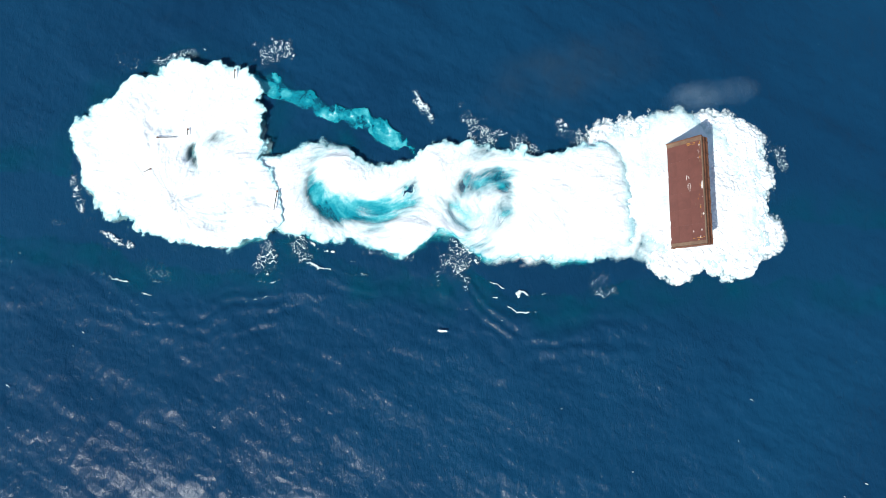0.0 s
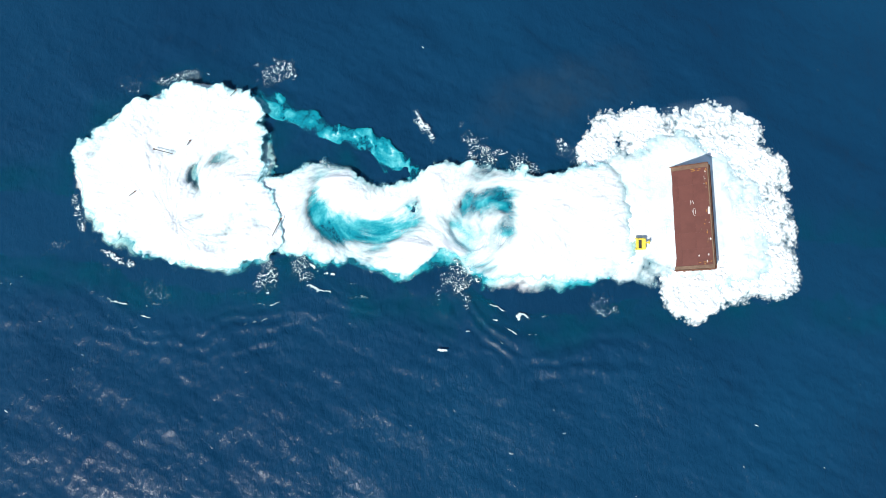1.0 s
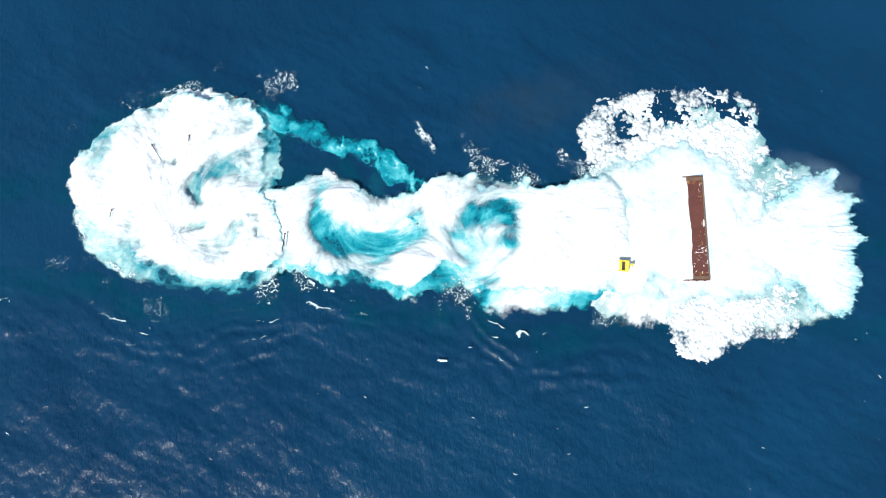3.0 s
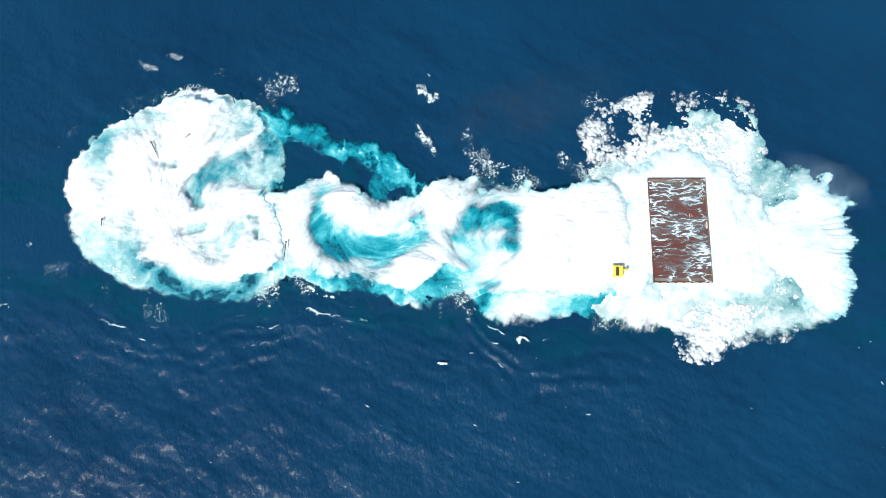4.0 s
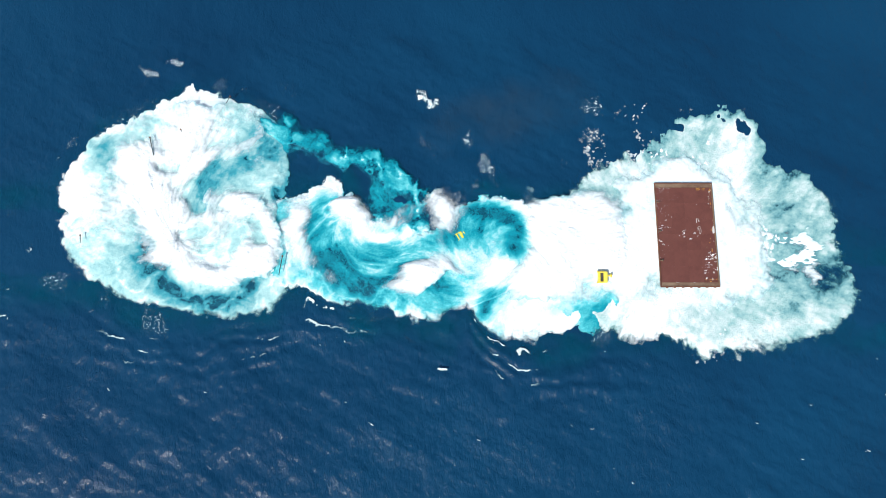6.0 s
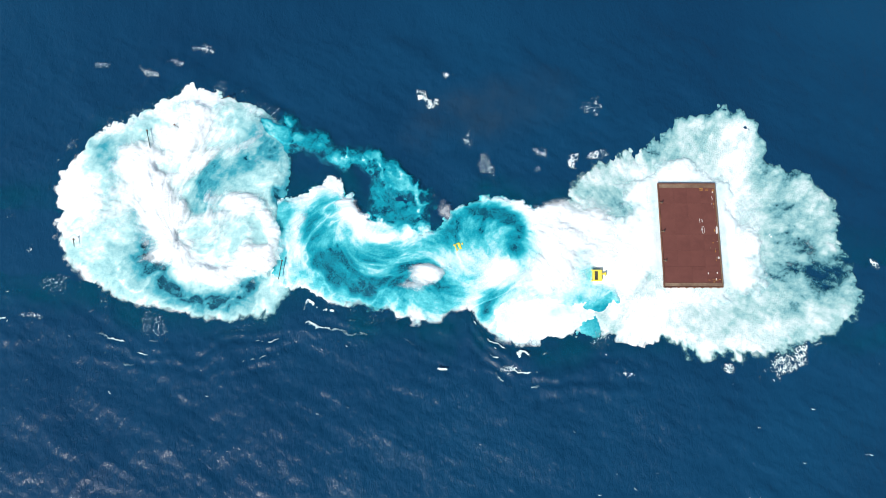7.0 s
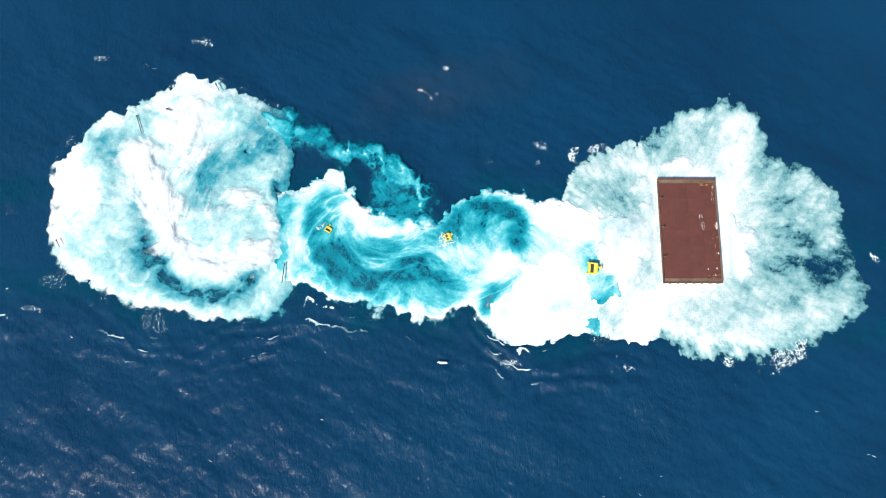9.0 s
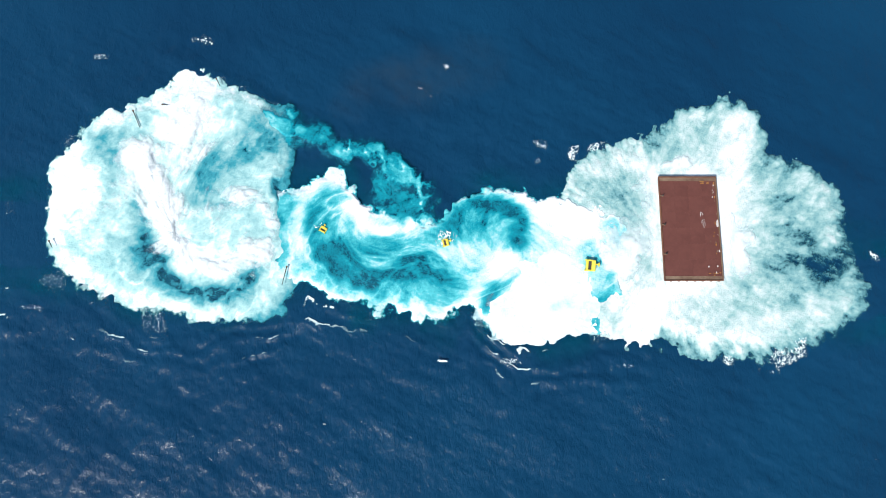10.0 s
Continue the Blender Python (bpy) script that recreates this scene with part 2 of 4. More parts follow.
BOIL_FIRST = (-60.3, 40.6, [25.4, 24.2, 22.6, 21.1, 19.5, 18.2, 19.0, 21.8, 24.8, 27.1, 25.2, 22.3, 20.5, 19.3, 20.4, 22.4, 23.5, 24.0, 22.8, 21.5, 21.5, 23.5, 24.7, 25.8])
BOIL = (-61.7, 36.2, [31.4, 32.5, 31.2, 28.4, 27.2, 26.5, 26.6, 29.4, 31.8, 36.0, 33.7, 29.2, 26.7, 24.6, 29.6, 35.4, 32.3, 33.2, 33.4, 29.5, 28.3, 31.9, 32.4, 32.5])
WAKE_TOP = [(-37.3, 41.0), (-30.0, 43.1), (-24.7, 44.9), (-19.2, 38.9), (-12.5, 33.4), (-6.5, 32.1), (0.1, 34.8), (4.8, 38.2), (10.8, 41.7), (16.9, 41.7), (22.1, 38.9), (28.8, 38.9), (34.1, 36.9), (48.4, 31.4), (54.8, 28.7)]
WAKE_LOW = [(-36.3, 18.1), (-31.1, 19.4), (-26.4, 14.2), (-21.2, 11.9), (-16.0, 10.6), (-10.8, 11.9), (-5.0, 9.0), (0.8, 8.4), (5.9, 12.9), (9.8, 7.8), (14.8, 3.7), (22.5, 3.7), (31.5, 5.2), (36.7, 7.1), (46.9, 6.5), (53.4, 7.8)]
WAKE_TOP_FIRST = [(-39.0, 39.9), (-33.8, 42.3), (-24.5, 43.1), (-19.1, 39.3), (-12.5, 37.9), (-7.2, 39.3), (-1.9, 43.1), (4.8, 44.1), (12.8, 42.7), (22.1, 40.6), (31.4, 40.9), (38.0, 42.0), (55.3, 42.0)]
WAKE_LOW_FIRST = [(-38.5, 24.5), (-31.9, 23.8), (-24.0, 21.2), (-16.2, 20.2), (-8.3, 18.9), (-3.1, 23.1), (2.1, 23.1), (8.6, 18.1), (17.7, 18.1), (25.5, 17.2), (35.9, 17.2), (47.6, 16.6), (54.0, 15.3)]


# ---- the sea: one sheet, fine in the middle, out to the horizon ----
def outside(x, y):
    """Metres out from boil and wake."""
    shapes = lobed(x, y, BOIL), np.minimum(band(x, y, WAKE_TOP, WAKE_LOW), 45 - x), blob(x, y, (66.0, 28.0, 34.0, 28.0, -10))
    return 1.5 - 5.0 * np.log(sum(np.exp(np.clip(d / 5.0, -60, 60)) for d in shapes) + 1e-30)


def running(x, y):
    """Swells that run out from the froth: phase and strength."""
    wx, wy = warp(x, y, 16, 3.0, 8)
    out = outside(wx, wy)
    phase = out * 1.55 + 1.8 * fbm(x, y, 7, 10, 4) + 0.03 * x
    south = np.clip((30 - y) / 22, 0.15, 1) * np.clip((75 - x) / 30, 0.25, 1)
    return out, phase, np.exp(-((out - 4) / 9.0) ** 2) * south * np.clip(0.65 + 1.3 * fbm(x, y, 13, 15, 3), 0.08, 1.5)


def sea_height(x, y):
    u, v = x * 0.85 - y * 0.5, y * 0.85 + x * 0.5
    swell = 0.3 * fbm(u * 0.4, v, 6.0, 3, 5, 0.5) + 0.25 * fbm(x, y, 26, 6, 2) + 0.12 * fbm(u, v * 0.45, 2.4, 17, 3)
    out, phase, much = running(x, y)
    fade = np.clip(1.6 - np.hypot(x, y * 1.5) / 160, 0, 1)
    calm = np.clip(-out / 8.0 + 0.4, 0, 1)
    return (swell * (1 - 0.75 * calm) + 0.085 * much * np.sin(phase)) * fade - 0.12


def make_sea():
    def axis(half, step, reach):
        inner = list(np.arange(-half, half + 1e-6, step))
        out, d = [], step
        p = half
        while p < reach:
            d *= 1.35
            p += d
            out.append(p)
        return np.array([-p for p in reversed(out)] + inner + out)
    xs, ys = axis(112, 0.32, 2600), axis(64, 0.32, 2600) + 18
    x, y = np.meshgrid(xs, ys)
    z = sea_height(x, y)
    ny, nx = x.shape
    idx = np.arange(nx * ny).reshape(ny, nx)
    quads = np.stack([idx[:-1, :-1], idx[:-1, 1:], idx[1:, 1:], idx[1:, :-1]], axis=-1).reshape(-1, 4)
    me = bpy.data.meshes.new("water")
    me.vertices.add(nx * ny)
    me.vertices.foreach_set("co", np.stack([x, y, z], axis=-1).astype(np.float32).ravel())
    me.loops.add(quads.size)
    me.loops.foreach_set("vertex_index", quads.ravel().astype(np.int32))
    me.polygons.add(len(quads))
    me.polygons.foreach_set("loop_start", np.arange(0, quads.size, 4, dtype=np.int32))
    me.update(calc_edges=True)
    me.polygons.foreach_set("use_smooth", np.ones(len(quads), dtype=bool))
    me.materials.append(sea_blue)
    return tagged(new("water", me), "deep blue open sea with wind ripples", "sea", kind="structure")


make_sea()

# ---- the round boil where the load went down ----
def ragged(x, y, seed):
    return 3.2 * (billow(x, y, 8.0, seed, 3) - 0.42) + 2.4 * (billow(x, y, 3.6, seed + 3, 3) - 0.42) + 1.1 * (billow(x, y, 1.5, seed + 7, 3) - 0.42)


def puffs(x, y, seed):
    """Heaped round puffs with thin creases, about -0.5 to 0.5. In a density they paint crease shading into the
    colour; in a height they are relief.
    """
    wx, wy = warp(x, y, 3.5, 0.7, seed)
    return 0.65 * (billow(wx, wy, 4.2, seed + 2, 5) - 0.4) + 0.5 * (billow(wx, wy, 1.7, seed + 4, 4) - 0.4)


def threads(x, y, size, seed):
    """Thin bright filaments, 0 to 1."""
    return np.clip(1 - 2.4 * np.abs(fbm(x, y, size, seed, 5, 0.5)), 0, 1) ** 2


def stirred(x, y, eddies, steps=14):
    """Where the water at a place was before the eddies (centre, reach, turn) wound it up together."""
    for _ in range(steps):
        nx, ny = x, y
        for cx, cy, reach, turn in eddies:
            dx, dy = x - cx, y - cy
            a = turn / steps * np.exp(-(dx * dx + dy * dy) / (reach * reach))
            nx, ny = nx - dy * a, ny + dx * a
        x, y = nx, ny
    return x, y


def rays(x, y, centre, seed, fine=20.0, length=0.3, twist=0.0):
    """Streaks that run out from a centre, -1 to 1."""
    dx, dy = x - centre[0], y - centre[1]
    r = np.hypot(dx, dy)
    a = np.arctan2(dy, dx) + twist * r
    wx, wy = warp(x, y, 6, 1.0, seed)
    return fbm(np.cos(a) * fine + wx * length, np.sin(a) * fine + wy * length, 2.6, seed + 2, 5, 0.6)


def grown(first, last, height):
    """Height of a froth bed that reached the first outline early and the last one late."""
    return height * np.clip(last / np.maximum(last - first, 1.0), -0.6, 1.0)


BOIL_EDDIES = [(*(-48.0, 28.7), 13, -0.7), (*(-65.2, 47.9), 12, 0.4), (*(-46.7, 53.6), 9, 0.7), (*(-76.9, 28.7), 11, 0.4), (*(-51.2, 38.2), 6, -0.8)]


def boil_field(x, y):
    wx, wy = warp(x, y, 9, 1.0, 21)
    edge = ragged(x, y, 5)
    sd = lobed(wx, wy, BOIL) + edge
    h = grown(lobed(wx, wy, BOIL_FIRST) + 0.5 * edge, sd, 0.8) + 0.03 * billow(x, y, 3.0, 9)
    sx, sy = stirred(x, y, BOIL_EDDIES)
    streak = rays(sx, sy, (-60.2, 34.1), 23, 24, 0.25)
    d = 0.7 + 0.2 * fbm(sx, sy, 13, 31, 6, 0.6) + 0.08 * streak + 0.5 * puffs(x, y, 3)
    lx, ly = warp(sx * 0.4 + x * 0.6, sy * 0.4 + y * 0.6, 6, 1.0, 77)
    d = d + 0.34 * stroke(lx, ly, [(-60.4, 66.6), (-60.6, 59.3), (-65.7, 54.3)], 5.5)
    d = d + 0.3 * stroke(lx, ly, [(-86.5, 45.1), (-86.7, 34.1), (-80.9, 28.7)], 5.0) + 0.2 * stroke(lx, ly, [(-68.7, 41.0), (-64.1, 32.8), (-57.0, 26.0)], 6.0)
    d = d - 0.5 * stroke(lx, ly, [(-71.8, 38.2), (-68.8, 28.7), (-63.2, 20.7), (-56.4, 16.8), (-49.9, 16.8), (-44.8, 19.4)], 2.9)
    d = d - 0.2 * stroke(lx, ly, [(-70.8, 26.0), (-65.6, 18.1), (-57.5, 14.2)], 3.0)
    d = d - 0.26 * stroke(lx, ly, [(-45.4, 55.0), (-49.1, 49.4), (-53.6, 45.1), (-54.6, 39.6)], 4.0)
    d = d - 0.38 * stroke(lx, ly, [(-33.9, 57.2), (-39.9, 54.3), (-43.1, 50.5)], 3.4)
    d = d - 0.22 * stroke(lx, ly, [(-81.8, 52.2), (-78.4, 45.1), (-78.9, 35.5)], 3.0)
    d = d - 0.45 * stroke(lx, ly, [(-38.4, 41.0), (-36.1, 35.5), (-34.8, 28.7)], 1.1)
    d = d + 0.22 * threads(sx, sy, 7, 25) * np.clip(0.4 + fbm(x, y, 14, 27), 0, 1)
    d = np.maximum(d, 0.2 + 0.06 * fbm(sx, sy, 5, 35)) + 0.3 * np.exp(-((sd - 2.2) / 2.6) ** 2) * np.clip(1.2 - (x + 62) / 26, 0.3, 1)
    east = np.clip((x + 47) / 7, 0, 1)
    return h, d * np.clip(sd / (1.2 + 5.0 * east) + 0.8 - 0.55 * east, 0, 1)


boil = sheet("foam_boil", (-98, -3, -24, 78), 0.2, boil_field, ring_foam, "pale turquoise boil of aerated water with billowing edge")
rises(boil, [(0, -0.8, 0, 0, 0), (1, -0.7, 0, 0, 0), (2.5, -0.56, 0, 0, 0), (4.5, -0.38, 0, 0, 0), (7.5, -0.18, 0, 0, 0), (10, 0, 0, 0, 0)])


def core_field(x, y):
    sx, sy = stirred(x, y, BOIL_EDDIES)
    wx, wy = warp(sx * 0.4 + x * 0.6, sy * 0.4 + y * 0.6, 8, 1.6, 41)
    s = stroke(wx, wy, [(-68.4, 45.1), (-65.8, 38.2), (-60.5, 28.7), (-53.5, 22.7), (-47.1, 24.7), (-42.7, 28.7), (-40.3, 33.4)], 5.2)
    s = np.maximum(s, 0.8 * stroke(wx, wy, [(-73.2, 46.5), (-65.2, 47.2), (-57.2, 49.4)], 4.5))
    s = np.maximum(s, 0.66 * stroke(wx, wy, [(-60.4, 66.6), (-59.3, 59.3), (-61.5, 52.2)], 5))
    sd = lobed(wx, wy, BOIL_FIRST) - 0.5 + ragged(x, y, 5)
    h = 0.05 * np.clip(sd, -9, 5) + 0.72 * s + 0.3 * fbm(sx, sy, 9, 44, 6, 0.55) + 0.14 * rays(sx, sy, (-60.2, 34.1), 45) + 0.4 * puffs(x, y, 49)
    for line in ([(-56.4, 27.2), (-50.5, 26.6), (-46.8, 31.3)], [(-56.2, 43.6), (-51.6, 46.4), (-48.9, 45.0)]):
        h = h - 0.55 * stroke(wx, wy, line, 3.0)
    for line in ([(-67.3, 46.8), (-63.4, 48.6)], [(-59.9, 31.8), (-54.6, 33.2)], [(-57.1, 42.7), (-54.3, 39.3)]):
        h = h - 0.7 * stroke(wx, wy, line, 1.7)
    h = h - 0.6 * stroke(wx, wy, [(-43.5, 33.8), (-42.4, 31.1), (-43.2, 28.5)], 1.4)
    return np.where(sd > -3, h, -3), np.clip(0.86 + 0.4 * h + 0.3 * puffs(x, y, 51), 0.1, 1.2) * np.clip(sd / 1.5 + 1, 0, 1)


core = sheet("foam_core", (-96, 4, -32, 72), 0.2, core_field, core_foam, "thick white froth welling up in the boil")
rises(core, [(0, 1.75, 0, 0.3, 0), (1, 1.60, 0, -0.3, 0), (2.5, 1.37, 0, -0.5, 0), (4.5, 1.11, 0, -0.3, 0), (7.5, 0.87, 0, 0, 0), (10, 0.73, 0, 0, 0)])

# ---- the whirling wake between boil and barge ----
WAKE_EDDIES = [(*(-17.7, 33.0), 9, 1.7), (*(12.6, 27.4), 9, -1.3), (*(-29.3, 22.1), 7, -0.7), (*(-1.8, 20.7), 8, 0.7), (*(22.7, 12.9), 9, 0.6)]
VEIL = [(-42.9, 59.3), (-33.1, 54.3), (-24.9, 51.5), (-16.7, 48.2), (-10.6, 46.3), (-6.6, 41.7), (-5.6, 36.2), (-9.1, 31.7), (-15.1, 31.1)]


def wake_field(x, y):
    wx, wy = warp(x, y, 7, 0.9, 61)
    edge = ragged(x, y, 65)
    sd = np.minimum(band(wx, wy, WAKE_TOP, WAKE_LOW), 42 - wx) + edge
    h = grown(band(wx - 3.2, wy + 1.6, WAKE_TOP_FIRST, WAKE_LOW_FIRST) + 0.6 * edge, sd, 0.6)
    # the torn veil that curls over from the boil, with clear water inside its bend
    veil = stroke(*warp(wx, wy, 4, 1.3, 63), VEIL, 3.4)
    inside = np.clip(np.maximum(blob(wx, wy, (*(-12.6, 40.3), 6.5, 9.5, 0)), blob(wx, wy, (*(-37.9, 54.3), 8.0, 5.0, -30))) / 3.0, 0, 1)
    cover = np.maximum(np.maximum(veil, 0.9 * inside), np.clip(sd / 2.0 + 0.5, 0, 1))
    sx, sy = stirred(x, y, WAKE_EDDIES)
    d = 0.5 + 0.26 * fbm(sx * 0.8, sy * 1.4, 13, 71, 6, 0.6) + 0.34 * puffs(sx, sy * 1.2, 73)
    lx, ly = warp(0.35 * sx + 0.65 * x, 0.35 * sy + 0.65 * y, 6, 0.9, 79)
    for pts, width, much in (
            ([(-22.4, 34.4), (-17.7, 32.8), (-12.4, 31.7)], 1.6, 0.5), ([(-24.5, 36.2), (-19.2, 38.2), (-13.8, 35.5)], 1.6, 0.2),
            ([(-32.5, 38.2), (-28.6, 41.0), (-24.6, 42.4)], 3.0, 0.42), ([(-33.7, 34.1), (-32.1, 27.4)], 2.4, 0.4),
            ([(30.0, 34.1), (32.4, 27.4), (28.2, 20.7), (20.2, 15.5), (18.8, 9.0)], 9.0, 0.5), ([(23.4, 38.2), (27.3, 34.1), (31.2, 31.4)], 4.0, 0.4),
            ([(13.2, 23.4), (8.6, 18.1), (6.6, 12.9)], 2.4, 0.4), ([(-0.5, 26.0), (6.0, 27.4), (11.3, 24.0)], 2.6, 0.22),
            ([(-29.0, 15.5), (-17.3, 11.6), (-5.7, 10.3), (2.1, 10.3)], 2.4, 0.24), ([(-7.2, 41.0), (-6.1, 36.2), (-9.1, 32.1)], 1.0, 0.4),
            ([(-24.9, 51.5), (-16.7, 47.9), (-10.6, 46.1)], 1.0, 0.3), ([(-40.1, 58.6), (-33.1, 54.3)], 2.4, 0.12),
            ([(-21.5, 26.0), (-13.6, 25.4), (-3.1, 24.7)], 2.6, -0.34), ([(-30.3, 31.4), (-29.4, 24.7), (-24.0, 19.4)], 2.6, -0.26),
            ([(-18.7, 18.1), (-8.3, 18.8), (-0.5, 20.7)], 2.6, -0.22), ([(-19.3, 42.4), (-13.9, 38.9), (-12.5, 34.8)], 2.4, -0.2),
            ([(10.1, 37.5), (15.4, 36.2), (18.6, 31.4), (15.9, 26.0)], 2.2, -0.42), ([(9.2, 18.1), (10.1, 12.9)], 1.8, -0.5),
            ([(2.1, 32.8), (8.8, 34.1), (12.7, 31.4)], 2.2, -0.14), ([(33.0, 27.4), (34.6, 23.4)], 2.0, -0.3)):
        d = d + much * stroke(lx, ly, pts, width)
    d = d + 0.26 * threads(sx, sy * 1.3, 8, 81) * np.clip(0.5 + fbm(x, y, 12, 83), 0, 1)
    d = np.maximum(d, 0.25 + 0.06 * fbm(sx, sy, 5, 85))
    d = d + 0.24 * np.exp(-((sd - 0.8) / 1.4) ** 2)
    thin = np.clip(0.1 + 0.18 * veil + 0.14 * inside + 0.3 * fbm(x, y, 5, 87, 6, 0.65) + 0.5 * threads(x, y, 4, 89) * veil + 0.4 * stroke(lx, ly, VEIL, 0.6) * np.clip(0.4 + 1.5 * fbm(x, y, 4, 91), 0, 1), 0, 1)
    d = np.where(sd > 0.6, d, np.minimum(d, thin + 0.7 * np.clip(sd + 0.6, 0, 1)))
    return np.where(cover > 0.03, np.maximum(h, -0.06 + np.minimum(0.9 * np.maximum(veil, 0.4 * inside), 0.62)), -3), d * np.clip(cover * 1.3, 0, 1)


wake = sheet("foam_wake", (-46, -4, 54, 67), 0.18, wake_field, swirl_foam, "turquoise wake of whirls streaked with white foam")
rises(wake, [(0, -0.5, -3.2, 1.6, 0), (2.5, -0.34, -1.8, 1.0, 0), (5.5, -0.18, -0.9, 0.3, 0), (10, 0, 0, 0, 0)])


def wake_froth_field(x, y):
    edge = ragged(x, y, 65)
    wx, wy = warp(x, y, 7, 0.9, 61)
    sd = np.minimum(band(wx - 2.0, wy + 1.2, WAKE_TOP_FIRST, WAKE_LOW_FIRST), 48 - wx) + 0.7 * edge
    sx, sy = stirred(x, y, WAKE_EDDIES)
    lx, ly = warp(0.35 * sx + 0.65 * x, 0.35 * sy + 0.65 * y, 6, 0.9, 163)
    h = 0.5 * fbm(sx * 0.8, sy * 1.5, 12, 171, 6, 0.6) + 0.05 * np.clip(sd, -4, 4) + 0.26 * puffs(sx, sy * 1.3, 173) + 0.1
    for pts, width, much in (
            ([(28.6, 35.2), (39.0, 32.5), (46.6, 24.5)], 9.0, 0.75), ([(20.4, 21.9), (28.4, 28.6), (39.1, 31.3)], 7.5, 0.5), ([(25.7, 23.5), (22.9, 18.2), (15.0, 15.6)], 5.0, 0.5),
            ([(-24.4, 36.5), (-19.0, 33.8), (-21.6, 31.1)], 2.2, 0.4), ([(-21.8, 37.0), (-19.1, 33.5), (-13.8, 34.9)], 2.2, 0.3), ([(-32.4, 40.6), (-33.5, 32.5), (-29.3, 24.5)], 3.0, 0.4),
            ([(-3.2, 31.3), (2.1, 34.0), (-0.5, 39.5)], 3.4, 0.4), ([(0.8, 23.5), (-5.7, 19.5)], 4.0, 0.4), ([(-18.8, 20.6), (-8.3, 19.3), (2.1, 21.9)], 3.6, 0.4),
            ([(-29.7, 36.5), (-29.3, 32.5), (-25.5, 27.8), (-20.2, 26.5)], 3.0, -0.55), ([(-17.6, 29.5), (-12.4, 30.1), (-6.5, 33.2)], 3.2, -0.55), ([(6.0, 28.5), (9.3, 25.1), (16.5, 24.7)], 2.8, -0.5),
            ([(12.6, 31.1), (17.9, 31.8), (20.0, 34.5)], 1.8, -0.4), ([(-38.1, 53.1), (-30.0, 49.6), (-23.2, 46.1)], 3.0, -0.5), ([(-29.7, 32.9), (-24.2, 26.1), (-13.6, 24.8), (-4.5, 30.2)], 3.0, -0.4),
            ([(8.8, 34.9), (15.4, 34.9), (18.6, 30.2)], 2.0, -0.5), ([(6.7, 22.2), (11.2, 18.2)], 2.2, -0.6), ([(28.7, 34.9), (33.9, 32.9)], 1.8, -0.35)):
        h = h + much * stroke(lx, ly, pts, width)
    h = h - 1.4 * np.clip((x - 35) / 13, 0, 1) ** 1.5
    return np.where(sd > -1.5, h, -3), np.clip(0.68 + 0.55 * h + 0.3 * puffs(x, y, 175), 0.1, 1.1) * np.clip(sd / 1.5 + 0.9, 0, 1) * np.clip((47.5 - x) / 4, 0, 1)


wake_froth = sheet("foam_froth", (-42, 0, 56, 56), 0.2, wake_froth_field, curl_foam, "white froth drifting in curls on the wake")
rises(wake_froth, [(0, 1.20, -2.0, 1.2, 0), (2.5, 1.00, -1.2, 0.6, 0), (5.5, 0.68, -0.4, 0.2, 0), (7.5, -0.15, 0, 0, 0), (10, -0.80, 0, 0, 0)])


LOBE = (22.9, 18.1, [13.5, 14.1, 17.8, 17.8, 16.5, 15.4, 14.9, 14.6, 15.2, 16.9, 17.8, 17.3, 16.8, 16.5, 16.0, 15.3, 14.6, 13.6, 12.3, 11.9, 12.2, 13.1, 13.0, 13.2])


def lobe_field(x, y):
    wx, wy = warp(x, y, 7, 1.0, 181)
    sd = lobed(wx, wy, LOBE) + ragged(x, y, 185)
    h = 0.1 * np.minimum(sd, 7) + 0.08 * billow(x, y, 3, 186)
    sx, sy = stirred(x, y, WAKE_EDDIES)
    d = 0.84 + 0.25 * fbm(sx, sy, 10, 187, 6, 0.55) + 0.4 * puffs(sx, sy, 189) - 0.4 * stroke(wx, wy, [(25.3, 12.3), (27.9, 12.9)], 1.6) - 0.2 * stroke(wx, wy, [(14.9, 10.3), (11.0, 6.5)], 2.0)
    return h, d * np.clip(sd / 3.5 + 0.5, 0, 1)


lobe = sheet("foam_froth", (2, -6, 46, 44), 0.2, lobe_field, white_foam, "white foam lobe swelling out of the wake")
rises(lobe, [(0, -0.95, -1.5, 3.0, 0), (2.5, -0.8, -1, 2, 0), (5, -0.6, 0, 1.2, 0), (7.5, -0.22, 0, 0.5, 0), (10, 0, 0, 0, 0)])

# ---- the surge round the barge ----
SURGE = (58.1, 28.7, [24.9, 24.9, 27.6, 30.3, 27.5, 26.4, 27.6, 28.1, 31.7, 34.4, 41.7, 42.1, 36.0, 37.9, 34.1, 29.7, 35.9, 36.0, 32.2, 25.5, 24.6, 28.6, 29.9, 27.8])
SURGE_FIRST = (58.2, 30.2, [25.8, 27.0, 29.9, 26.5, 22.8, 22.3, 23.2, 23.8, 25.8, 29.2, 36.4, 37.3, 31.2, 31.7, 32.3, 27.6, 32.8, 34.1, 33.9, 26.8, 21.7, 24.3, 27.0, 26.0])
BARGE = (57.8, 30.7)


def footprint(x, y, margin):
    return np.clip(np.minimum(8.2 + margin - np.abs(x - BARGE[0]), 13.5 + margin - np.abs(y - BARGE[1])) / 2.0, 0, 1)


